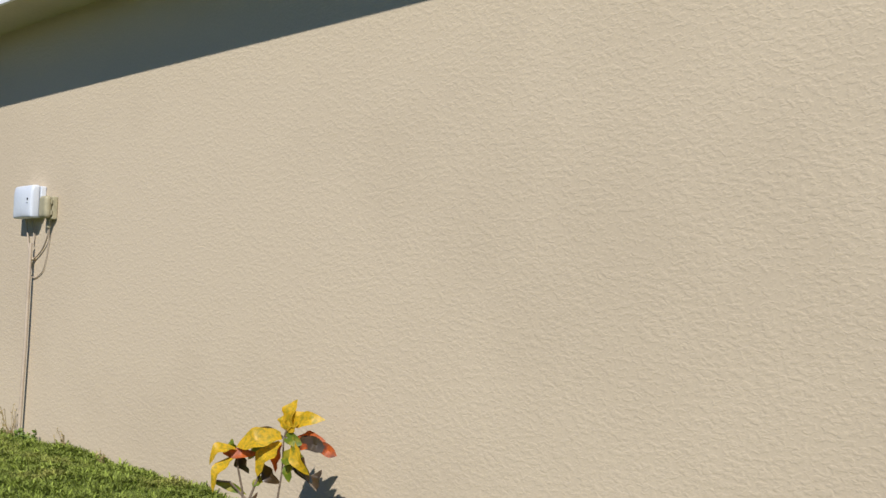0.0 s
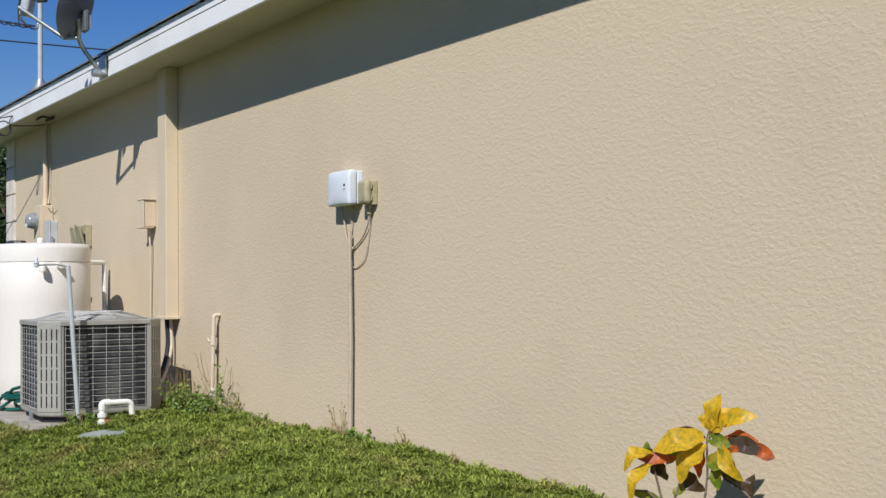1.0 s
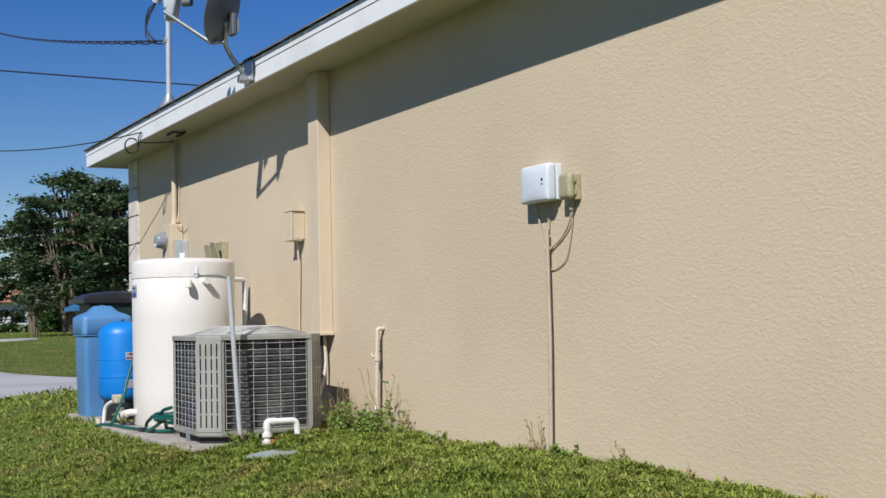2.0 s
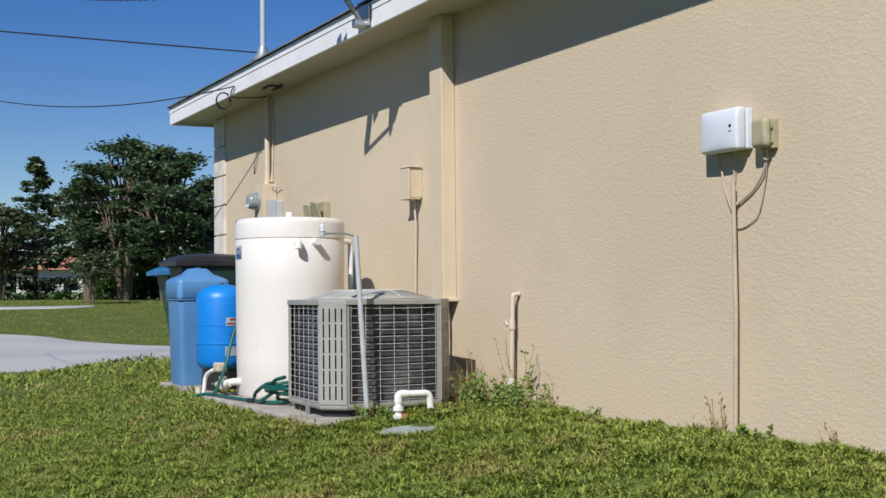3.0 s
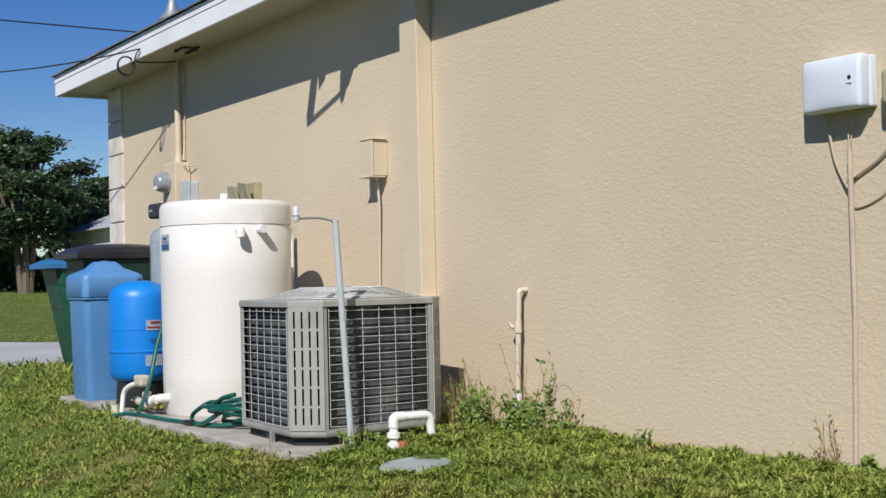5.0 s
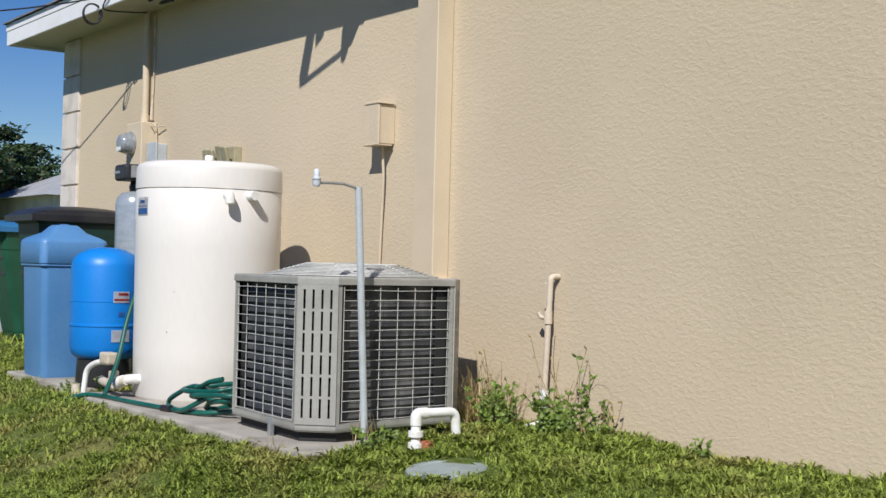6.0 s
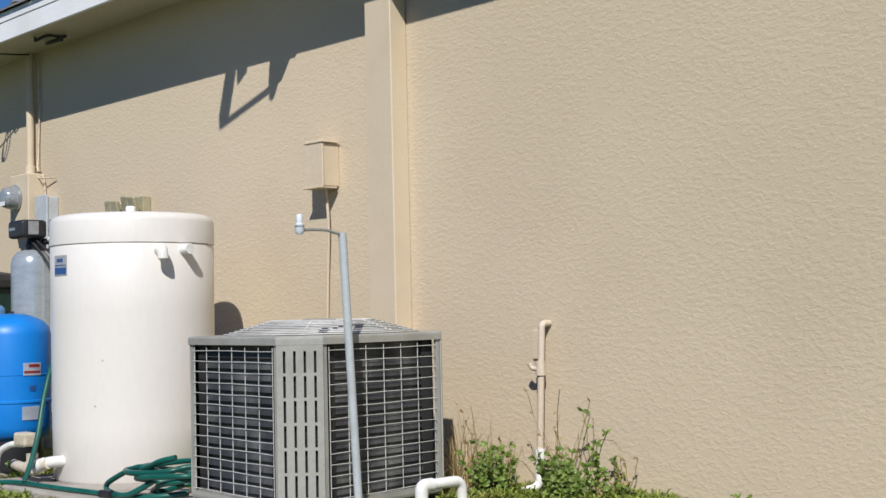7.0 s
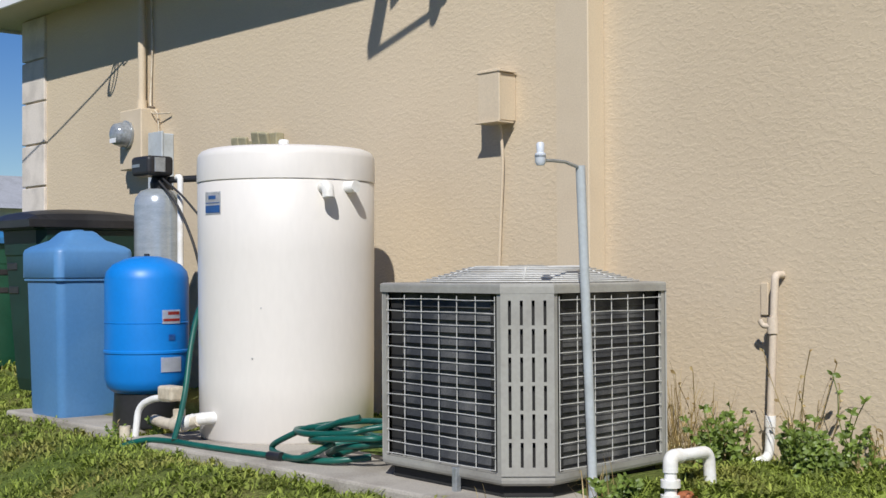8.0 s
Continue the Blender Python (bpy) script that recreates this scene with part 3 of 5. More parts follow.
span("overhead_cable", (-15.42, 3.64, 3.98), (-45, 6.76, 10.5), 0.1, 0.012, "black twisted service cable running from the mast overhead", True)
span("overhead_cable", (-60, -25, 12.75), (-60, 45, 12.25), 0.3, 0.035, "thin black power line far over the street")
span("overhead_cable", (-15.35, 3.372, 2.985), (-27.9, -2.15, 7.6), 1.33, 0.0065, "thin black telephone line running to the eaves")
o = thing("cable_coil", (-15.6, 3.4, 2.9), "coiled black cable hanging under the eaves", "cable")
part("coil", tube([(-15.62 + 0.03 * math.sin(0.31 * a), 3.335 + 0.075 * math.cos(a), 2.875 + 0.08 * math.sin(a)) for a in (i * 0.35 for i in range(38))], 0.007, 8), RUBBER, o, smooth=True)
part("lead", tube(curve([(-15.35, 3.372, 2.985), (-15.42, 3.36, 2.94), (-15.5, 3.40, 2.90), (-15.45, 3.6, 2.90), (-15.5, 3.75, 2.925)]), 0.006, 8), RUBBER, o, smooth=True)
o = thing("cable_coil", (-14.85, 3.6, 2.9), "small bundled black cable under the soffit", "cable")
part("bundle", tube(curve([(-15.0, 3.56, 2.93), (-14.9, 3.52, 2.90), (-14.8, 3.55, 2.92), (-14.7, 3.60, 2.90), (-14.75, 3.66, 2.92), (-14.9, 3.62, 2.90), (-15.02, 3.66, 2.915), (-14.95, 3.70, 2.93), (-14.8, 3.66, 2.905)]), 0.011, 8), RUBBER, o, smooth=True)

# Satellite dish on the fascia.
def satellite_dish():
    foot = Vector((-12.0, 3.37, 2.99))
    o = thing("satellite_dish", foot, "grey satellite dish on a bent arm bolted to the fascia", "satellite dish")
    part("mount_plate", box(-12.09, -11.90, 3.355, 3.372, 2.93, 3.10, 0.004, 1), METAL, o)
    part("pivot", tube([(-11.98, 3.36, 2.95), (-11.98, 3.27, 2.95)], 0.035, 14), METAL, o)
    centre, lnb = Vector((-11.74, 3.11, 3.445)), Vector((-12.045, 2.755, 3.54))
    n = Vector((-0.70, -0.64, 0.32)).normalized()
    part("arm", tube(bent([(-11.985, 3.345, 2.955), (-11.95, 3.27, 3.03), (-11.955, 3.19, 3.135), (-11.91, 3.13, 3.22), (-11.80, 3.11, 3.30), (-11.765, 3.09, 3.36)], 0.05), 0.02, 12), METAL, o, smooth=True)
    q = n.to_track_quat("Z", "Y").to_matrix()
    bm = bmesh.new()
    rings = []
    for k in range(9):
        r = k / 8
        rings.append([bm.verts.new(centre + q @ Vector((0.25 * r * math.cos(a), 0.29 * r * math.sin(a), 0.055 * r * r))) for a in (2 * math.pi * j / 40 for j in range(40))])
    for a, b in zip(rings, rings[1:]):
        for j in range(40):
            bm.faces.new((a[j], a[(j + 1) % 40], b[(j + 1) % 40], b[j]))
    bmesh.ops.remove_doubles(bm, verts=bm.verts, dist=0.0005)
    bmesh.ops.solidify(bm, geom=bm.faces[:], thickness=0.008)
    part("reflector", bm, DISH, o, smooth=True)
    part("bracket", box(centre.x - 0.05, centre.x + 0.05, centre.y + 0.015, centre.y + 0.055, centre.z - 0.20, centre.z - 0.02, 0.01, 1), DISH, o)
    for dx in (-0.03, 0.03):
        part("brace", box(centre.x + dx - 0.008, centre.x + dx + 0.008, centre.y + 0.04, centre.y + 0.075, centre.z - 0.17, centre.z - 0.06, 0.003, 1), METAL, o)
    low = Vector((-11.855, 3.0, 3.20))
    part("feed_arm", tube([Vector((-11.80, 3.09, 3.20)), low, Vector((-12.02, 2.665, 3.46))], 0.017, 10), METAL, o, smooth=True)
    head = box(-0.042, 0.042, -0.055, 0.055, -0.15, 0.13, 0.024, 3)
    bmesh.ops.transform(head, matrix=Matrix.Translation(lnb) @ Matrix.Rotation(radians(20), 4, "Y") @ Matrix.Rotation(radians(42), 4, "Z") @ Matrix.Rotation(radians(-10), 4, "X"), verts=head.verts)
    receiver = part("receiver", head, GREY_PVC, o, smooth=True)
    part("feed_horn", tube([lnb + Vector((0.05, 0.06, 0.0)), lnb + Vector((0.10, 0.115, 0.0))], 0.035, 14), DISH, receiver)


DISH = material("dark_grey_dish", (0.13, 0.14, 0.15), 0.5, 0.2, scale=5, fine=60, vary=0.08)
satellite_dish()

# ---- concrete pads and plant ----
PAD_Z = 0.124
tagged(part("concrete_pad", box(-14.78, -13.40, 2.48, 3.55, -0.05, PAD_Z, 0.012, 2), CONCRETE), "worn concrete slab under the water treatment tanks", "slab")
tagged(part("concrete_pad", box(-13.16, -10.40, 2.36, 3.55, -0.05, PAD_Z, 0.012, 2), CONCRETE), "worn concrete slab under the storage tank and condenser", "slab")


def air_conditioner():
    z0, z1 = 0.185, 0.835
    ring = [(-11.385, 2.529), (-10.69, 2.491), (-10.566, 2.629), (-10.634, 3.32), (-10.76, 3.44), (-11.32, 3.46), (-11.46, 3.33), (-11.50, 2.65)]
    o = thing("air_conditioner", (-11.03, 2.98, PAD_Z), "taupe-grey air conditioning condenser with wire grilles on a slab", "air conditioner")
    mid = Vector((-11.03, 2.98))
    shrink = lambda k: [tuple(mid + (Vector(p) - mid) * k) for p in ring]
    pan = prism(shrink(1.0), 0.168, z0 + 0.023)
    bmesh.ops.bevel(pan, geom=[e for e in pan.edges if max(v.co.z for v in e.verts) < 0.17], offset=0.022, segments=3, affect="EDGES", profile=0.5)
    part("base_pan", pan, AC_PAINT, o)
    # black block in place of the shadow gap under the pan
    part("underside_shade", prism(shrink(0.92), PAD_Z + 0.003, 0.17), AC_SHADE, o)
    lid = prism(shrink(1.012), z1, z1 + 0.035)
    bmesh.ops.bevel(lid, geom=[e for e in lid.edges if abs(e.verts[0].co.z - e.verts[1].co.z) < 1e-4 and e.verts[0].co.z > z1 + 0.01], offset=0.012, segments=3, affect="EDGES", profile=0.6)
    part("top_cap", lid, AC_PAINT, o)
    # raised fan guard of wire rings
    centre, rise = Vector((mid.x, mid.y)), 0.052
    # black disc painted as the dark inside of the fan opening
    part("fan_well_shade", lathe([(0.385, z1 + 0.034), (0.385, z1 + 0.037)], centre, 40), AC_SHADE, o)
    guard = bmesh.new()
    for k in range(1, 19):
        r = 0.425 * k / 18
        z = z1 + 0.04 + rise * min(1, (1 - k / 18) * 2.3)
        pts = [(centre.x + r * math.cos(2 * math.pi * j / 40), centre.y + r * math.sin(2 * math.pi * j / 40), z) for j in range(41)]
        tube(pts, 0.003, 5, guard)
    for j in range(6):
        a = 2 * math.pi * j / 6 + 0.2
        tube([(centre.x + r * math.cos(a), centre.y + r * math.sin(a), z1 + 0.043 + rise * min(1, (1 - r / 0.40) * 2.3)) for r in (0.02, 0.1, 0.226, 0.40)], 0.0032, 5, guard)
    tagged(part("fan_guard", guard, WIRE, o, "raised round wire fan guard"), kind="stuff")
    part("fan_motor_cap", lathe([(0.09, z1 + 0.085), (0.09, z1 + 0.097), (0.05, z1 + 0.102)], centre, 24), AC_PAINT, o)
    core = part("coil", prism(shrink(0.90), z0 + 0.02, z1 - 0.004), AC_COIL, o, "dusty black condenser coil")
    for i in range(8):
        a, b = Vector(ring[i]), Vector(ring[(i + 1) % 8])
        d = (b - a).normalized()
        out = Vector((d.y, -d.x))
        L = (b - a).length
        P = lambda s, dep, z: Vector((*(a + d * s + out * dep), z))
        if L < 0.3:
            # corner panel with four columns of slots
            bm = bmesh.new()
            us = [0.0]
            for c in range(4):
                u = L * (0.17 + 0.22 * c)
                us += [u - 0.0052, u + 0.0052]
            us.append(L)
            vs = [z0 + 0.02]
            for r_ in range(6):
                v = z0 + 0.05 + r_ * 0.098
                vs += [v, v + 0.086]
            vs.append(z1)
            us, vs = sorted(us), sorted(vs)
            g = {(p, q): bm.verts.new(P(u, 0.0, v)) for p, u in enumerate(us) for q, v in enumerate(vs)}
            for p in range(len(us) - 1):
                for q in range(len(vs) - 1):
                    if p % 2 == 1 and q % 2 == 1:
                        continue
                    bm.faces.new((g[p, q], g[p + 1, q], g[p + 1, q + 1], g[p, q + 1]))
            bmesh.ops.recalc_face_normals(bm, faces=bm.faces)
            bmesh.ops.solidify(bm, geom=bm.faces[:], thickness=0.006)
            part("corner_panel", bm, AC_PAINT, o)
            # black sheet behind the slots, painting the shade inside
            part("slot_shade", join(bmesh.new(), prism_line(P(0.01, -0.02, 0), P(L - 0.01, -0.02, 0), 0.004, z0 + 0.02, z1)), AC_SHADE, o)
        else:
            for s in (0.0, L - 0.022):
                part("corner_post", prism_line(P(s, -0.008, 0), P(s + 0.022, -0.008, 0), 0.012, z0, z1), AC_PAINT, o)
            grille = bmesh.new()
            nv, nh = 7, 14
            for k in range(nv):
                s = 0.035 + (L - 0.07) * k / (nv - 1)
                tube([P(s, -0.004, z0 + 0.03), P(s, -0.004, z1 - 0.01)], 0.0017, 5, grille)
            for k in range(nh):
                z = z0 + 0.035 + (z1 - z0 - 0.06) * k / (nh - 1)
                tube([P(0.03 + (L - 0.06) * q / 4, 0.001, z + 0.0016 * math.sin(2.3 * k + 1.9 * q + i)) for q in range(5)], 0.0017, 5, grille)
            part("wire_grille", grille, WIRE, o)
            # black strips stand in for shade and close the view past the coil
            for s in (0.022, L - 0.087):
                part("post_edge_shade", prism_line(P(s, -0.032, 0), P(s + 0.065, -0.032, 0), 0.004, z0 + 0.02, z1), AC_SHADE, o)
            fins, last = bmesh.new(), None
            for k in range(13):
                z = z0 + 0.035 + (z1 - z0 - 0.05) * k / 13
                q = [P(0.03, -0.052, z), P(L - 0.03, -0.052, z), P(L - 0.03, -0.034, z + 0.008), P(0.03, -0.034, z + 0.008), P(0.03, -0.044, z + 0.036), P(L - 0.03, -0.044, z + 0.036)]
                v = [fins.verts.new(p) for p in q]
                if last:
                    fins.faces.new((last[0], last[1], v[1], v[0]))
                fins.faces.new((v[0], v[1], v[2], v[3]))
                fins.faces.new((v[3], v[2], v[5], v[4]))
                last = (v[4], v[5])
            part("coil_face", fins, AC_COIL, core)
    for p in ((-10.93, 2.50), (-10.62, 2.95), (-11.40, 2.9), (-11.0, 3.42)):
        part("foot", box(p[0] - 0.012, p[0] + 0.012, p[1] - 0.012, p[1] + 0.012, PAD_Z - 0.01, 0.21, 0.002, 1), METAL, o)


def prism_line(a, b, depth, z0, z1):
    """A flat upright strip from a to b in plan, `depth` thick."""
    d = (b - a).normalized()
    n = Vector((d.y, -d.x, 0)) * depth / 2
    return prism([a + n, b + n, b - n, a - n], z0, z1)


air_conditioner()

# Storage tank.
TX, TY, TR = -12.725, 3.018, 0.43
def storage_tank():
    o = thing("storage_tank", (TX, TY, PAD_Z), "tall white fibreglass water storage tank with a lid", "water tank")
    part("body", lathe([(TR - 0.02, PAD_Z), (TR - 0.010, PAD_Z + 0.012), (TR - 0.006, 0.4), (TR - 0.002, 1.0), (TR, 1.335), (TR - 0.004, 1.341)], (TX, TY), 72), TANK_WHITE, o, smooth=True)
    part("lid", lathe([(TR - 0.004, 1.342), (TR + 0.003, 1.346), (TR + 0.003, 1.36), (TR + 0.001, 1.46), (TR - 0.004, 1.478), (TR - 0.016, 1.493), (TR - 0.040, 1.503), (0.1, 1.52), (0.01, 1.522)], (TX, TY), 72), TANK_WHITE, o, smooth=True)
    part("vent_cap", lathe([(0.026, 1.51), (0.026, 1.558), (0.02, 1.564)], (-12.75, 3.02), 20), PVC, o, smooth=True)

    def on(a, r, z):
        return Vector((TX + r * math.cos(a), TY + r * math.sin(a), z))
    a1 = -0.15
    for a, drop in ((a1 - 0.06, 0.05), (a1 + 0.26, 0.0)):
        pts = [on(a, TR - 0.01, 1.305), on(a, TR + 0.055, 1.305), on(a, TR + 0.06, 1.305 - drop)] if drop else [on(a, TR - 0.01, 1.31), on(a, TR + 0.06, 1.31)]
        part("fitting", tube(bent(pts, 0.03) if drop else pts, 0.028, 16), PVC, o, smooth=True)
    # maker's label, with a plain mark and bars
    la = math.atan2(2.599 - TY, -12.711 - TX)
    lab = part("label", curved_patch(la, 0.064, 1.185, 1.290, TR + 0.0015), STICKER_WHITE, o, "small blue and white label")
    part("blue_band", curved_patch(la, 0.058, 1.192, 1.226, TR + 0.003), STICKER_BLUE, lab)
    part("blue_band", curved_patch(la, 0.058, 1.236, 1.24, TR + 0.003), STICKER_BLUE, lab)
    part("blue_band", curved_patch(la, 0.03, 1.255, 1.272, TR + 0.003), STICKER_BLUE, lab)
    for a, z in ((la + 0.55, 0.52), (la + 0.65, 0.75)):
        part("rivet", tube([on(a, TR - 0.01, z), on(a, TR + 0.001, z)], 0.0025, 8), METAL, o)


def curved_patch(a, half, z0, z1, r, cx=TX, cy=TY):
    """A thin sticker bent round a tank."""
    bm = bmesh.new()
    n, w = 8, half / r
    rows = [[bm.verts.new((cx + r * math.cos(a - w + 2 * w * k / n), cy + r * math.sin(a - w + 2 * w * k / n), z)) for k in range(n + 1)] for z in (z0, z1)]
    for k in range(n):
        bm.faces.new((rows[0][k], rows[0][k + 1], rows[1][k + 1], rows[1][k]))
    bmesh.ops.solidify(bm, geom=bm.faces[:], thickness=0.001)
    return bm


storage_tank()
o = thing("overflow_pipe", (-13.25, 3.745, 0.15), "white plastic overflow pipe rising behind the tank", "pipe")
part("pipe", tube(bent([(-12.95, 3.34, 1.355), (-13.25, 3.745, 1.355), (-13.25, 3.745, float(height(-13.25, 3.745)) - 0.02)], 0.04), 0.022, 14), PVC, o, smooth=True)

# Pressure tank.
def pressure_tank():
    x, y, r = -13.53, 2.70, 0.215
    o = thing("pressure_tank", (x, y, PAD_Z), "bright blue steel pressure tank on a black base", "pressure tank")
    part("base_skirt", lathe([(0.17, PAD_Z), (0.175, PAD_Z + 0.01), (0.165, 0.30)], (x, y), 40), BLACK, o, smooth=True)
    body = [(0.10, 0.285), (0.17, 0.30), (0.20, 0.325), (r, 0.37), (r, 0.50), (r + 0.005, 0.504), (r + 0.005, 0.516), (r, 0.52), (r, 0.88), (r - 0.01, 0.92), (r - 0.04, 0.955), (r - 0.10, 0.985), (0.06, 0.998), (0.01, 1.0)]
    part("body", lathe(body, (x, y), 56), BLUE, o, smooth=True)
    part("seam", lathe([(r + 0.0, 0.655), (r + 0.003, 0.658), (r, 0.661)], (x, y), 56), BLUE, o, smooth=True)
    part("valve_cap", lathe([(0.014, 0.995), (0.014, 1.012)], (x, y), 12), BLACK, o)
    a = 0.10
    red = part("label", curved_patch(a, 0.055, 0.655, 0.725, r + 0.004, x, y), STICKER_WHITE, o, "torn red and white label")
    part("red_band", curved_patch(a, 0.05, 0.668, 0.68, r + 0.0055, x, y), STICKER_RED, red)
    part("red_band", curved_patch(a + 0.05, 0.035, 0.70, 0.716, r + 0.0055, x, y), STICKER_RED, red)
    part("label", curved_patch(a, 0.062, 0.41, 0.485, r + 0.004, x, y), STICKER_WHITE, o, "white paper label with small print")
    part("label", curved_patch(a, 0.02, 0.57, 0.60, r + 0.003, x, y), STICKER_BLUE, o, "dark blue printed mark")


pressure_tank()

# Brine tank: a tapered square tub with a hipped lid.
def brine_tank():
    cx, cy = -14.33, 2.705
    o = thing("brine_tank", (cx, cy, PAD_Z), "pale blue plastic brine tank with a hipped lid", "brine tank")

    def tub(levels):
        bm = bmesh.new()
        rings = []
        for h, z, c in levels:
            pts = []
            for k in range(4):
                ox, oy = cx + (h - c) * (1, -1, -1, 1)[k], cy + (h - c) * (1, 1, -1, -1)[k]
                for j in range(6):
                    w = math.pi / 2 * (k + j / 5)
                    pts.append(bm.verts.new((ox + c * math.cos(w), oy + c * math.sin(w), z)))
            rings.append(pts)
        for a, b in zip(rings, rings[1:]):
            for j in range(24):
                bm.faces.new((a[j], a[(j + 1) % 24], b[(j + 1) % 24], b[j]))
        bm.faces.new(rings[0])
        bm.faces.new(rings[-1])
        return bm
    part("tub", tub([(0.19, PAD_Z, 0.045), (0.195, PAD_Z + 0.02, 0.045), (0.216, 0.90, 0.05)]), BRINE, o, smooth=True)
    lid = tub([(0.228, 0.885, 0.05), (0.233, 0.89, 0.05), (0.234, 1.025, 0.05), (0.228, 1.045, 0.05), (0.205, 1.062, 0.05), (0.125, 1.098, 0.04), (0.085, 1.14, 0.03), (0.07, 1.15, 0.03)])
    part("lid", lid, BRINE, o, smooth=True)
    part("lid_handle", box(cx - 0.045, cx + 0.045, cy - 0.02, cy + 0.02, 1.148, 1.157, 0.004, 1), BRINE, o)
    part("rim", tub([(0.221, 0.868, 0.036), (0.226, 0.872, 0.036), (0.226, 0.884, 0.036)]), BRINE, o)


brine_tank()

# Water softener with its black control head.
def softener():
    x, y = -14.30, 3.22
    o = thing("water_softener", (x, y, PAD_Z), "grey resin water softener with a black control head", "water softener")
    part("resin_tank", lathe([(0.125, PAD_Z), (0.138, 0.2), (0.138, 1.31), (0.13, 1.355), (0.10, 1.395), (0.05, 1.41)], (x - 0.012, y - 0.014), 40), FILTER, o, smooth=True)
    head = part("control_head", box(x - 0.11, x + 0.10, y - 0.14, y + 0.03, 1.48, 1.595, 0.022, 3), BLACK, o, "black plastic control head")
    part("neck", lathe([(0.06, 1.40), (0.065, 1.44), (0.05, 1.49)], (x, y), 20), BLACK, o)
    part("display", box(x + 0.101, x + 0.106, y - 0.10, y - 0.03, 1.50, 1.585, 0.002, 1), METAL, head)
    part("badge", box(x - 0.09, x - 0.0, y - 0.144, y - 0.139, 1.53, 1.548), METAL, head)
    part("fitting", tube(bent([(x + 0.05, y + 0.03, 1.46), (x + 0.16, y + 0.06, 1.46), (x + 0.30, y + 0.12, 1.46)], 0.03), 0.02, 12), BLACK, o, smooth=True)
    part("pipe", tube(bent([(x + 0.13, y + 0.03, 1.47), (x + 0.17, y + 0.03, 1.47), (x + 0.17, y + 0.03, PAD_Z)], 0.03), 0.018, 12), PVC, o, smooth=True)
    part("pipe", tube([(x + 0.30, y + 0.12, 1.46), (x + 0.75, y + 0.20, 1.46)], 0.018, 12), PVC, o, smooth=True)
    part("cord", tube(curve([(x + 0.05, y - 0.05, 1.46), (x + 0.22, y - 0.02, 1.3), (x + 0.38, y + 0.0, 1.05), (x + 0.44, y + 0.05, 0.7)]), 0.008, 8), RUBBER, o, smooth=True)
    part("cord", tube(curve([(x + 0.06, y - 0.03, 1.47), (x + 0.3, y + 0.0, 1.32), (x + 0.6, y + 0.1, 1.0)]), 0.007, 8), RUBBER, o, smooth=True)


softener()
o = thing("filter_housing", (-13.36, 3.28, PAD_Z), "slim blue water filter housing behind the tank", "water filter")
part("body", lathe([(0.07, PAD_Z), (0.075, 0.25), (0.075, 0.90), (0.05, 0.96)], (-13.34, 3.25), 24), BLUE, o, smooth=True)
part("cap", lathe([(0.06, 0.96), (0.06, 1.02)], (-13.34, 3.25), 24), BLACK, o, smooth=True)


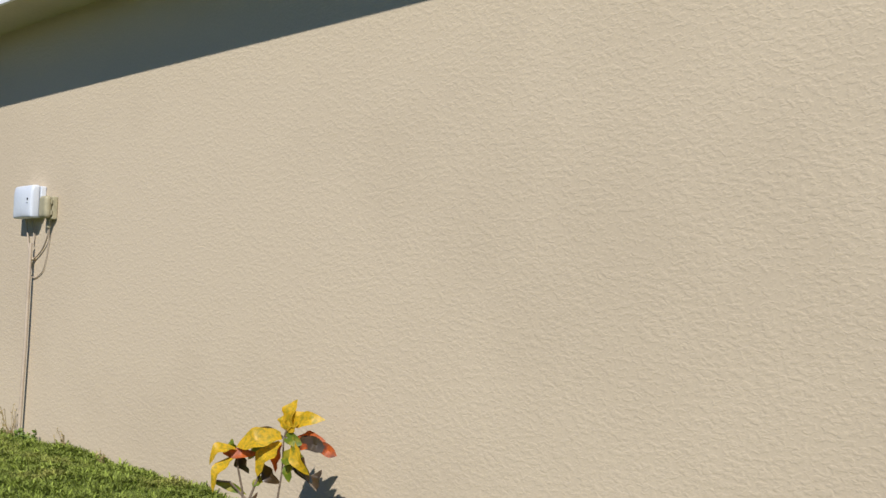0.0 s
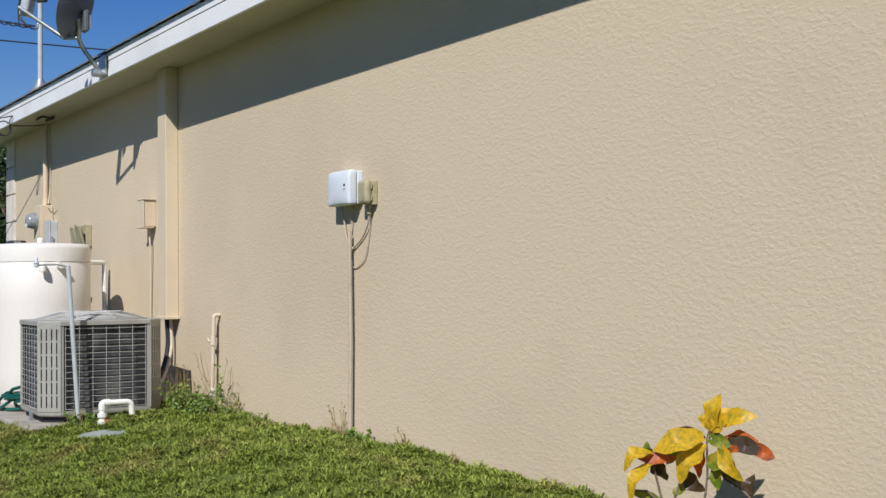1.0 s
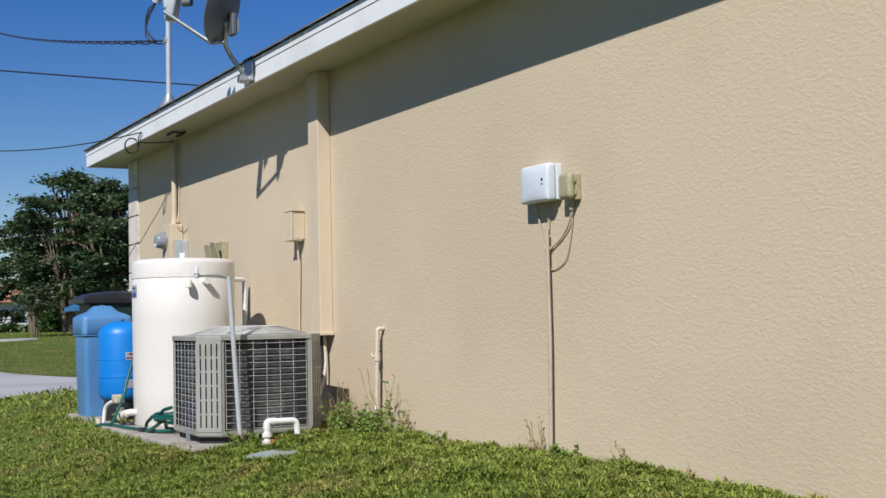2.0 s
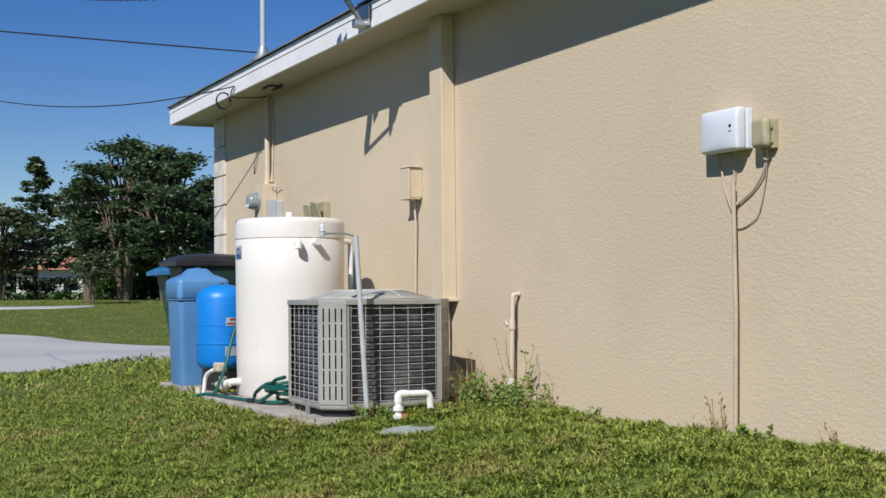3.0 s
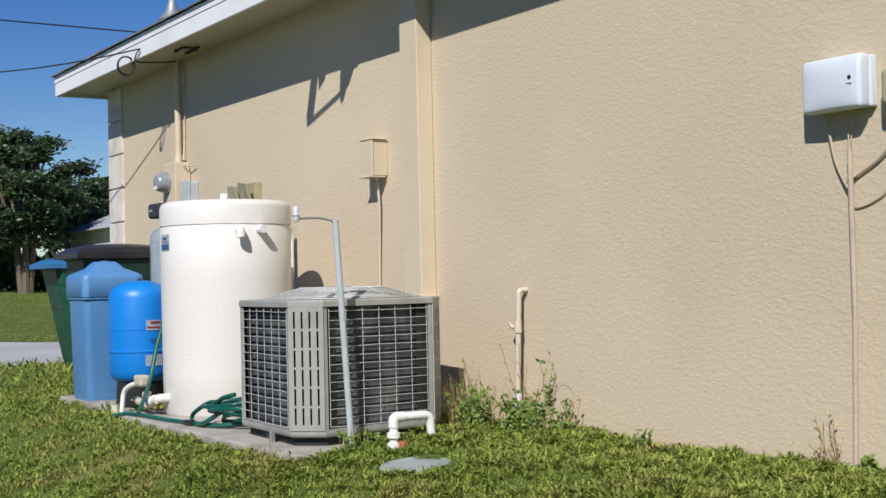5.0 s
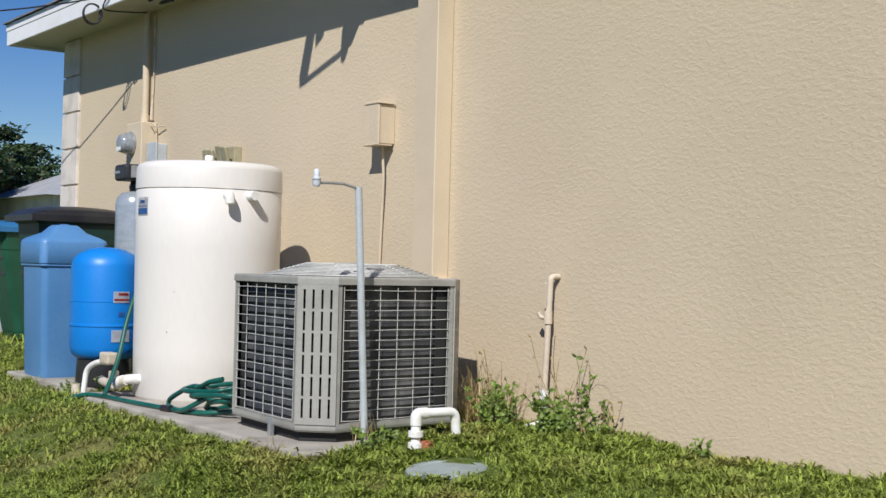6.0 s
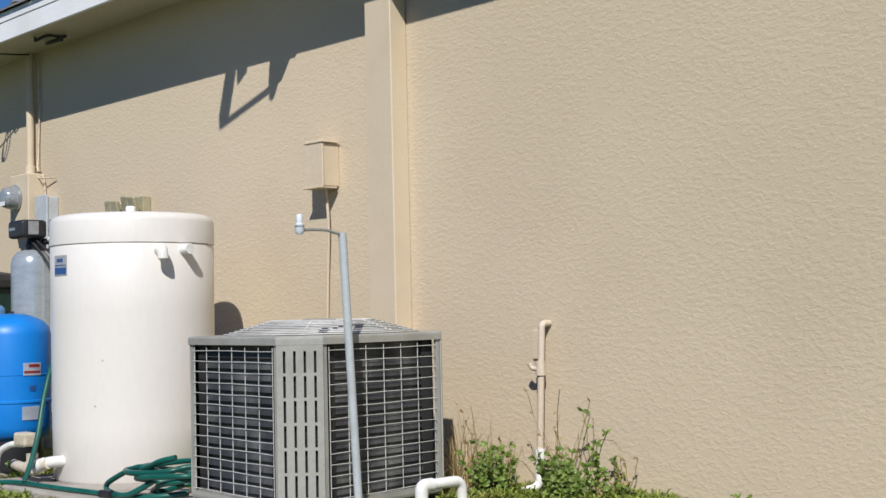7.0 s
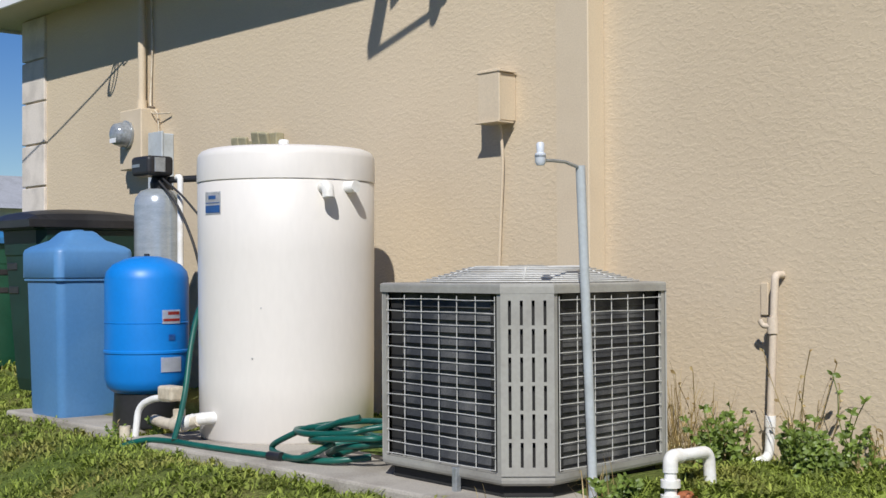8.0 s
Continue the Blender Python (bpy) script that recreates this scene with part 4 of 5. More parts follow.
# Wheeled bins.
def wheeled_bin(cx, cy, turn, body_mat, lid_mat, label, w=0.66, d=0.72, h=1.08, lean=0.0, lip=0.0):
    base = float(height(cx, cy))
    o = thing("wheeled_bin", (cx, cy, base), label, "bin", "wheeled bins")
    R = Matrix.Translation((cx, cy, 0)) @ Matrix.Rotation(radians(turn), 4, "Z")
    bm = bmesh.new()
    rings = []
    for k, (s, z) in enumerate(((0.76, 0.03), (0.80, 0.1), (0.94, 0.82), (0.955, 0.83), (0.98, 0.97), (1.03, 0.975), (1.03, 1.0))):
        pts = []
        for sx, sy in ((1, 1), (-1, 1), (-1, -1), (1, -1)):
            c = 0.05
            u, v = ((-c * sx, 0), (0, -c * sy)) if sx * sy < 0 else ((0, -c * sy), (-c * sx, 0))
            for q in (u, v):
                pts.append(bm.verts.new(R @ Vector((sx * w / 2 * s + q[0], sy * d / 2 * s + q[1] + (lean * (1 - z) if sy < 0 else 0), base + z * h))))
        rings.append(pts)
    for a, b in zip(rings, rings[1:]):
        for j in range(8):
            bm.faces.new((a[j], a[(j + 1) % 8], b[(j + 1) % 8], b[j]))
    bm.faces.new(rings[0])
    bm.faces.new(rings[-1])
    part("body", bm, body_mat, o)
    bm = bmesh.new()
    nx, ny = 14, 14
    g = []
    for p in range(nx + 1):
        for q in range(ny + 1):
            u, v = 2 * p / nx - 1, 2 * q / ny - 1
            rim = max(abs(u), abs(v))
            z = h * 1.028 + (0.0 if rim > 0.99 else h * (0.012 + 0.062 * max(0.0, 1 - u * u) ** 0.6 * max(0.0, 1 - v * v) ** 0.5))
            g.append(bm.verts.new((u * w * 0.55, (d * 0.57 + lip * (v < 0)) * v, z)))
    for p in range(nx):
        for q in range(ny):
            k = p * (ny + 1) + q
            bm.faces.new((g[k], g[k + ny + 1], g[k + ny + 2], g[k + 1]))
    edge = bmesh.ops.extrude_edge_only(bm, edges=[e for e in bm.edges if e.is_boundary])["geom"]
    for v in edge:
        if isinstance(v, bmesh.types.BMVert):
            v.co.z = h * 0.985
    bmesh.ops.transform(bm, matrix=R @ Matrix.Translation((0, 0, base)), verts=bm.verts)
    part("lid", bm, lid_mat, o)
    for s in (-1, 1):
        p = [R @ Vector((s * w * 0.36, d * 0.40, base + 0.11)), R @ Vector((s * w * 0.46, d * 0.40, base + 0.11))]
        part("wheel", tube(p, 0.11, 24), BLACK, o)
    part("handle", tube([R @ Vector((-w * 0.4, d * 0.58, base + h * 0.98)), R @ Vector((w * 0.4, d * 0.58, base + h * 0.98))], 0.018, 12), GREEN_BIN, o, smooth=True)
    for z in (0.60, 0.74):
        for s in (-1, 1):
            bm = box(-0.07, 0.07, -0.006, 0.006, 0, 0.045, 0.004, 1)
            k = (0.80 + (z - 0.1) / 0.72 * 0.14) * d / 2
            bmesh.ops.transform(bm, matrix=R @ Matrix.Translation((s * 0.14, -k - 0.001 + lean * (1 - z), base + z * h)), verts=bm.verts)
            part("grip_slot", bm, BLACK, o)
        bm = box(-0.006, 0.006, -0.07, 0.07, 0, 0.045, 0.004, 1)
        k = (0.80 + (z - 0.1) / 0.72 * 0.14) * w / 2
        bmesh.ops.transform(bm, matrix=R @ Matrix.Translation((k + 0.001, 0, base + z * h)), verts=bm.verts)
        part("grip_slot", bm, BLACK, o)


wheeled_bin(-15.16, 3.08, 0, DARK_BIN, BLACK, "dark green wheeled bin with a black lid", 0.58, 0.72, 1.05, lip=0.02)
wheeled_bin(-17.92, 3.66, 0, GREEN_BIN, BLUE_LID, "dark green wheeled bin with a blue lid", 0.60, 0.78, 1.04, lean=0.13, lip=0.04)

# Pipes at the foot of the tanks.
o = thing("valve_pipes", (-13.15, 2.5, PAD_Z), "white and yellowed plastic pipes with a pressure switch box", "pipes")
part("tank_outlet", tube(bent([(-12.715, 2.62, 0.235), (-12.73, 2.54, 0.235), (-12.83, 2.53, 0.215)], 0.04), 0.029, 16), PVC, o, smooth=True)
part("manifold", tube(bent([(-12.74, 2.53, 0.225), (-12.85, 2.51, 0.20), (-13.02, 2.52, 0.19), (-13.2, 2.56, 0.19)], 0.03), 0.026, 14), OLD_PVC, o, smooth=True)
part("union", tube([(-12.84, 2.51, 0.205), (-12.92, 2.515, 0.195)], 0.04, 14), OLD_PVC, o, smooth=True)
part("valve", tube([(-12.88, 2.51, 0.20), (-12.88, 2.51, 0.27)], 0.03, 14), OLD_PVC, o, smooth=True)
part("loop_pipe", tube(bent([(-13.17, 2.43, 0.05), (-13.16, 2.45, 0.27), (-13.05, 2.48, 0.315), (-12.95, 2.50, 0.315)], 0.14, 8), 0.0165, 12), PVC, o, "bowed white pipe", smooth=True)
part("switch_box", box(-13.02, -12.89, 2.47, 2.55, 0.305, 0.375, 0.012, 2), OLD_PVC, o, "beige pressure switch box")
part("union", tube([(-12.78, 2.53, 0.222), (-12.84, 2.512, 0.205)], 0.034, 14), PVC, o, smooth=True)
part("stub", tube([(-13.22, 2.41, 0.02), (-13.22, 2.41, 0.17)], 0.028, 12), OLD_PVC, o, smooth=True)

# Garden hose: a coil between the tank and the condenser, and a line along the slab.
def garden_hose():
    o = thing("garden_hose", (-11.9, 2.55, PAD_Z), "green garden hose loosely coiled on the slab", "hose")
    rng = random.Random(3)
    pts = []
    for k in range(46):
        a = k * 0.55
        r = 0.16 + 0.045 * math.sin(k * 0.7) + rng.uniform(-0.02, 0.02)
        pts.append((-11.74 + 1.25 * r * math.cos(a) + 0.03 * math.sin(0.37 * k), 2.69 + 0.78 * r * math.sin(a) - 0.0016 * k, PAD_Z + 0.018 + 0.0030 * k + 0.022 * (1 + math.cos(a)) + 0.014 * math.sin(a * 1.3)))
    part("coil", tube(curve(pts, 4), 0.0135, 8), HOSE, o, smooth=True)
    part("loop", tube(curve([(-11.70, 2.56, 0.26), (-11.86, 2.54, 0.27), (-12.06, 2.52, 0.20), (-12.14, 2.53, 0.16), (-12.05, 2.50, 0.145), (-11.85, 2.48, 0.15), (-11.70, 2.53, 0.22)], 8), 0.0135, 8), HOSE, o, smooth=True)
    part("line", tube(curve([(-11.62, 2.66, 0.16), (-11.72, 2.55, 0.145), (-11.88, 2.50, 0.138), (-12.1, 2.47, 0.138), (-12.35, 2.44, 0.138), (-12.6, 2.42, 0.138), (-12.76, 2.41, 0.138), (-12.95, 2.36, 0.13), (-13.10, 2.28, 0.08)], 8), 0.0135, 8), HOSE, o, smooth=True)
    part("riser", tube(curve([(-12.74, 2.40, 0.145), (-12.80, 2.47, 0.25), (-12.86, 2.535, 0.38), (-12.925, 2.60, 0.56), (-12.99, 2.68, 0.72), (-13.06, 2.78, 0.80), (-13.16, 2.95, 0.84)], 8), 0.0135, 8), HOSE, o, smooth=True)
    part("end_fitting", tube([(-11.98, 2.47, 0.142), (-12.06, 2.46, 0.14)], 0.02, 10), BLACK, o, smooth=True)


garden_hose()

# Rain sensor post beside the condenser.
o = thing("sensor_post", (-10.484, 2.735, 0.12), "slim grey post with a small white rain sensor", "sensor post")
part("post", tube([(-10.485, 2.74, 0.02), (-10.461, 2.653, 1.272)], 0.0165, 14), GREY_PVC, o, smooth=True)
part("arm", tube([(-10.461, 2.66, 1.262), (-10.455, 2.57, 1.280), (-10.43, 2.49, 1.278), (-10.422, 2.43, 1.275)], 0.006, 8), METAL, o, smooth=True)
s = part("sensor", lathe([(0.012, 1.258), (0.018, 1.268), (0.018, 1.296), (0.012, 1.300), (0.0135, 1.328), (0.009, 1.334)], (-10.42, 2.415), 18), BOX_WHITE, o, "white and grey rain sensor", smooth=True)
part("band", lathe([(0.0186, 1.284), (0.0186, 1.291)], (-10.42, 2.415), 18), METAL, s)

# White cleanout pipe and the valve lid in the lawn.
o = thing("drain_pipe", (-10.25, 2.83, 0.1), "white plastic pipe loop rising from the lawn", "pipe")
part("pipe", tube(bent([(-10.225, 2.83, 0.02), (-10.225, 2.83, 0.285), (-10.225, 3.04, 0.285), (-10.225, 3.055, 0.10)], 0.035, 6), 0.0215, 16), PVC, o, smooth=True)
for z0, z1 in ((0.10, 0.16), (0.185, 0.21)):
    part("coupling", tube([(-10.225, 2.83, z0), (-10.225, 2.83, z1)], 0.034, 16), PVC, o, smooth=True)
part("elbow_sleeve", tube(bent([(-10.225, 2.83, 0.235), (-10.225, 2.83, 0.285), (-10.225, 2.885, 0.285)], 0.03, 6), 0.026, 16), PVC, o, smooth=True)
part("red_clamp", box(-10.215, -10.16, 2.84, 2.90, 0.10, 0.17, 0.01, 1), COPPER, o)
lid = lathe([(0.166, -0.06), (0.168, 0.0), (0.162, 0.005), (0.13, 0.006), (0.125, 0.003), (0.01, 0.004)], (0, 0), 40)
bmesh.ops.transform(lid, matrix=Matrix.Translation((-9.84, 2.72, 0.108)) @ Matrix.Rotation(radians(5.0), 4, "X"), verts=lid.verts)
tagged(part("valve_cover", lid, LID_GREEN), "round grey-green plastic valve lid set in the lawn", "valve lid")

# Painted standpipe against the wall.
o = thing("standpipe", (-10.43, 3.75, 0.1), "beige painted standpipe with a white plastic foot", "pipe")
part("pipe", tube(bent([(-10.43, WALL_Y - 0.004, 0.892), (-10.43, 3.755, 0.892), (-10.455, 3.75, 0.30)], 0.025), 0.0155, 14), PIPE_PAINT, o, smooth=True)
part("tee", tube([(-10.44, 3.752, 0.66), (-10.442, 3.752, 0.725)], 0.022, 14), PIPE_PAINT, o, smooth=True)
part("spigot", tube(bent([(-10.44, 3.742, 0.69), (-10.475, 3.735, 0.69), (-10.485, 3.728, 0.715)], 0.015), 0.011, 10), PIPE_PAINT, o, smooth=True)
part("collar", tube([(-10.455, 3.75, 0.29), (-10.455, 3.75, 0.335)], 0.022, 14), PVC, o, smooth=True)
part("foot", tube(bent([(-10.455, 3.75, 0.30), (-10.458, 3.745, 0.165), (-10.49, 3.66, 0.15)], 0.04), 0.019, 14), PVC, o, "white plastic elbow foot", smooth=True)
part("cover_plate", box(-10.53, -10.495, 3.80, WALL_Y - 0.001, 0.73, 0.86, 0.002, 1), BEIGE, o)


# ---- plants ----
def leaf_blade(bm, base, tip, width, droop=0.0, fold=0.15, side=None, segs=6, wave=0.0):
    """A pointed leaf from base to tip, arched and folded along its rib, its margin waved by `wave` of its width."""
    base, tip = Vector(base), Vector(tip)
    d = tip - base
    s = (side or d.cross(Vector((0.2, -1, 0.35)))).normalized()
    up = s.cross(d).normalized()
    rows = []
    for k in range(segs + 1):
        t = k / segs
        w = width / 2 * math.sin(math.pi * min(1, t * 0.92 + 0.08)) ** 0.8 * (1 + 0.25 * wave * math.sin(t * 9 + width * 900))
        c = base + d * t + up * droop * 4 * t * (1 - t) + s * wave * width * 0.25 * math.sin(t * 4 + width * 400)
        e = wave * w * 0.8
        rows.append([bm.verts.new(c - s * w + up * (fold * w + e * math.sin(t * 13))), bm.verts.new(c), bm.verts.new(c + s * w + up * (fold * w + e * math.sin(t * 11 + 2)))])
    for a, b in zip(rows, rows[1:]):
        bm.faces.new((a[0], a[1], b[1], b[0]))
        bm.faces.new((a[1], a[2], b[2], b[1]))
    return bm


def croton():
    """Placed on an upright plane that faces along the wall; u and v in millimetres from its foot."""
    foot, right, back = Vector((-4.73, 3.46, 0.10)), Vector((0.55, 0.835, 0)), Vector((-0.835, 0.55, 0))
    o = thing("croton_plant", foot, "young croton with yellow, orange and green leaves", "plant")
    lift = lambda v: v + 28 * min(1, max(0, v / 60)) - 16 * min(1, max(0, (v - 120) / 80))
    W = lambda u, v, dep=0.0: foot + right * ((u * (1.06 if u < 0 else 0.93) + 5) * 0.00236) + Vector((0, 0, lift(v) * 0.00236)) + back * (dep - max(0, u) * 0.0011)
    for pts in ([(-40, 0), (-48, 50), (-58, 90), (-62, 122)], [(10, 0), (15, 40), (22, 85), (22, 150), (28, 178)], [(-40, 30), (-25, 60), (-15, 90)], [(22, 82), (45, 90), (70, 72), (90, 55)], [(-42, 40), (-70, 60), (-95, 62)]):
        part("stem", tube([W(*p) for p in pts], 0.005, 7, radii=[0.006 - 0.0008 * k for k in range(len(pts))]), BARK, o, smooth=True)
    Ym, Gm, Rm, Dm = CROTON_YELLOW, CROTON_GREEN, CROTON_RED, CROTON_DARK
    leaves = [((26, 168), (48, 232), 34, 6, Ym, 0.0), ((36, 186), (101, 197), 28, 10, Ym, -0.03), ((30, 170), (66, 208), 34, 4, Ym, -0.02), ((24, 170), (26, 205), 22, 4, Ym, 0.01), ((90, 136), (127, 122), 24, 4, Rm, -0.01), ((0, 140), (-40, 100), 24, 6, Gm, 0.01), ((30, 172), (45, 150), 20, 2, Dm, 0.0),
              ((18, 150), (-62, 128), 42, 16, Ym, -0.02), ((16, 142), (-22, 72), 38, 10, Ym, -0.05), ((20, 150), (-38, 165), 20, 10, Dm, 0.02),
              ((-62, 122), (-106, 92), 26, 20, Ym, -0.03), ((-60, 108), (-98, 48), 26, 16, Ym, -0.05), ((-62, 122), (-70, 145), 16, 4, Gm, 0.0),
              ((50, 140), (112, 132), 30, 12, Dm, 0.0), ((42, 142), (104, 146), 34, 10, Rm, 0.015), ((42, 144), (74, 82), 26, 12, Ym, -0.05),
              ((22, 112), (60, 112), 34, 4, Gm, -0.05), ((34, 112), (38, 66), 24, 2, Gm, -0.045), ((40, 128), (78, 68), 30, 6, Dm, 0.03), ((20, 135), (8, 80), 22, 6, Rm, 0.0),
              ((-84, 114), (-24, 112), 20, 4, Rm, -0.02), ((-55, 118), (-40, 75), 28, 4, Dm, 0.02), ((-15, 92), (18, 60), 26, 6, Dm, 0.0), ((24, 150), (60, 142), 24, 6, Gm, -0.02),
              ((-98, 62), (-40, 45), 16, -6, Gm, 0.0), ((-30, 55), (0, 72), 18, 3, Gm, 0.0), ((88, 55), (100, 90), 22, 3, Dm, 0.05), ((-38, 20), (-20, 48), 14, 2, Dm, 0.0)]
    for (a, b, w, dr, mt, dep) in leaves:
        part("leaf", leaf_blade(bmesh.new(), W(*a, dep * 0.4), W(*b, dep), w * 0.00236, dr * 0.00236, fold=0.35, segs=10, wave=0.35), mt, o, smooth=True)


croton()


def weed(x, y, h, seed, dry=False):
    rng = random.Random(seed)
    z = float(height(x, y))
    o = thing("weed", (x, y, z), "leggy green weed growing at the wall's foot" if not dry else "dry brown weed stalk at the wall's foot", "weed", "weeds by the wall")
    leaves = bmesh.new()
    for k in range(rng.randint(3, 5)):
        lean = Vector((rng.uniform(-0.35, 0.35), rng.uniform(-0.5, 0.12), 1))
        hh = h * rng.uniform(0.55, 1)
        pts = [Vector((x + rng.uniform(-0.04, 0.04), y + rng.uniform(-0.04, 0.02), z - 0.01))]
        for s in range(5):
            q = pts[-1] + lean.normalized() * hh / 5
            q.y = min(q.y, WALL_Y - 0.025)
            pts.append(q)
            lean += Vector((rng.uniform(-0.2, 0.2), rng.uniform(-0.2, 0.2), rng.uniform(-0.15, 0.1)))
        part("stem", tube(pts, 0.002, 4), DRY if dry else WEED, o)
        for s in range(1, 6):
            for j in range(1 if dry else rng.randint(2, 5)):
                a = rng.uniform(0, 6.28)
                ln = rng.uniform(0.014, 0.036) * (0.7 if dry else 1)
                tip = pts[s] + Vector((math.cos(a) * ln, math.sin(a) * ln, rng.uniform(-0.01, 0.025)))
                tip.y = min(tip.y, WALL_Y - 0.01)
                leaf_blade(leaves, pts[s], tip, ln * 0.6, 0.006, segs=3)
    tagged(part("leaves", leaves, DRY if dry else WEED, o), kind="stuff")


def dry_tuft(x, y, count, reach, seed):
    """Arching straw: thin bent blades falling outwards from one root."""
    rng = random.Random(seed)
    z = float(height(x, y))
    o = thing("dry_grass", (x, y, z), "tuft of bleached arching straw at the wall's foot", "dry grass", "weeds by the wall")
    bm = bmesh.new()
    for k in range(count):
        a, ln = rng.uniform(0, 6.28), reach * rng.uniform(0.5, 1)
        out = rng.uniform(0.15, 0.8)
        p = Vector((x + rng.gauss(0, 0.035), y + rng.gauss(0, 0.025), z - 0.01))
        side = Vector((-math.sin(a), math.cos(a), 0)) * rng.uniform(0.0016, 0.003)
        rows = []
        for j in range(6):
            t = j / 5
            q = p + Vector((math.cos(a) * out * ln * t, math.sin(a) * out * ln * t, ln * (1.5 * t - (0.5 + out * 0.9) * t * t)))
            q.y = min(q.y, WALL_Y - 0.012)
            w = side * (1 - 0.8 * t)
            rows.append((bm.verts.new(q - w), bm.verts.new(q + w)))
        for u, v in zip(rows, rows[1:]):
            bm.faces.new((u[0], u[1], v[1], v[0]))
    tagged(part("blades", bm, DRY, o), kind="stuff")


for k, (x, y, count, reach) in enumerate(((-10.86, 3.62, 45, 0.50), (-10.74, 3.55, 55, 0.46), (-10.66, 3.66, 45, 0.42), (-10.58, 3.50, 35, 0.32), (-10.30, 3.70, 22, 0.55), (-10.44, 2.72, 26, 0.22), (-10.62, 2.60 - 0.27, 14, 0.16), (-8.27, 3.74, 14, 0.26))):
    dry_tuft(x, y, count, reach, 40 + k)
rng = random.Random(11)
for k in range(52):
    x, y, h = rng.uniform(-10.57, -9.95), rng.uniform(3.45, 3.76), rng.uniform(0.10, 0.27)
    # a trodden gap before the standpipe's foot
    if abs((x + 10.47) * 0.67 + (y - 3.70) * 0.73) > 0.075:
        weed(x, y, h, k, dry=k % 6 == 0)
for k, (x, y, h, d) in enumerate(((-10.05, 3.70, 0.40, False), (-10.25, 3.74, 0.55, True), (-10.75, 3.7, 0.5, True), (-8.28, 3.76, 0.24, True), (-8.10, 3.76, 0.12, False), (-7.45, 3.75, 0.14, True), (-6.9, 3.76, 0.1, True), (-7.9, 3.76, 0.1, False), (-4.72, 3.7, 0.22, False), (-10.35, 2.68, 0.14, False), (-10.38, 2.80, 0.1, False), (-13.25, 2.42, 0.16, False), (-13.36, 2.46, 0.12, True), (-13.2, 2.6, 0.16, False), (-9.4, 3.74, 0.1, False))):
    weed(x, y, h, 100 + k, d)


def cushions(x, y):
    """Uneven growth of the turf, 0 to 1, in cushions a hand's width across."""
    v = 0.0
    for k, (a, f) in enumerate(((0.3, 21), (1.4, 26), (2.3, 33), (0.9, 43), (2.8, 54), (1.9, 12), (0.1, 8))):
        v = v + np.sin(f * (x * math.cos(a) + y * math.sin(a)) + 1.7 * np.sin(0.37 * f * (y * math.cos(a) - x * math.sin(a)) + k))
    return np.clip(0.5 + 0.2 * v, 0, 1)


def blades(name, spans, label, seed):
    """Lawn: many small bent blades, thicker and longer in tufts."""
    r = np.random.default_rng(seed)
    out_v, out_f, base = [], [], 0
    for x0, x1, y0, y1, count, size in spans:
        x, y = r.uniform(x0, x1, count), r.uniform(y0, y1, count)
        keep = ~((x > -14.76) & (x < -13.42) & (y > 2.5)) & ~((x > -13.14) & (x < -10.42) & (y > 2.385) & (y < 3.6)) & (np.hypot(x + 9.84, y - 2.72) > 0.155) & (np.hypot(x + 10.19, y - 2.79) > 0.09) & ~((x > CORNER_X - 0.05) & (y > WALL_Y - 0.012)) & ((x > -25.7 - 0.35 * np.clip(y - 2.8, 0, 9)) | (x < np.interp(y, [-8, 4.6, 6.7, 8.3, 13, 24], [-49.5, -46, -41, -37, -36, -36.2]))) & ~((x > -57.6) & (x < -55.9) & (y < 10.2))
        x, y = x[keep], y[keep]
        n = len(x)
        lump = cushions(x, y)
        L = size * r.uniform(0.5, 1.25, n) * (0.55 + 0.8 * lump)
        # runners with broad leaflets among the narrow blades
        broad = r.uniform(0, 1, n) < 0.45 + 0.25 * (cushions(0.31 * x + 7, 0.31 * y) - 0.5)
        L = np.where(broad, 0.52 * L, 0.9 * L)
        w = L * np.where(broad, r.uniform(0.4, 0.7, n), r.uniform(0.09, 0.17, n))
        a, lean = r.uniform(0, 2 * np.pi, n), r.uniform(0.8, 1.7, n)
        d = np.stack([np.cos(a), np.sin(a)], -1)
        s = np.stack([-np.sin(a), np.cos(a)], -1)
        z = height(x, y) - 0.010 + 0.55 * size * lump * np.clip((WALL_Y - y) / 0.3, 0.3, 1)
        p = np.stack([x, y], -1)
        v = np.zeros((n, 6, 3))
        for i, (t, up, k) in enumerate(((0, 0, 1.0), (0.55, 0.75, 0.9), (1.0, 0.95, 0.12))):
            c = p + d * (L * lean * t)[:, None]
            zz = z + L * up * (1.15 - 0.45 * lean * t)
            for j, sg in enumerate((-1, 1)):
                q = c + s * (sg * w * k / 2)[:, None]
                q[:, 1] = np.where(q[:, 0] > CORNER_X, np.minimum(q[:, 1], WALL_Y - 0.004), q[:, 1])
                v[:, 2 * i + j, :2], v[:, 2 * i + j, 2] = q, zz + 0.004 * i
        f = np.array([[0, 1, 3, 2], [2, 3, 5, 4]])[None] + (base + 6 * np.arange(n))[:, None, None]
        out_v.append(v.reshape(-1, 3))
        out_f.append(f.reshape(-1, 4))
        base += 6 * n
    ob = sheet(name, np.concatenate(out_v), np.concatenate(out_f), GRASS)
    return tagged(ob, label, "grass", kind="stuff")


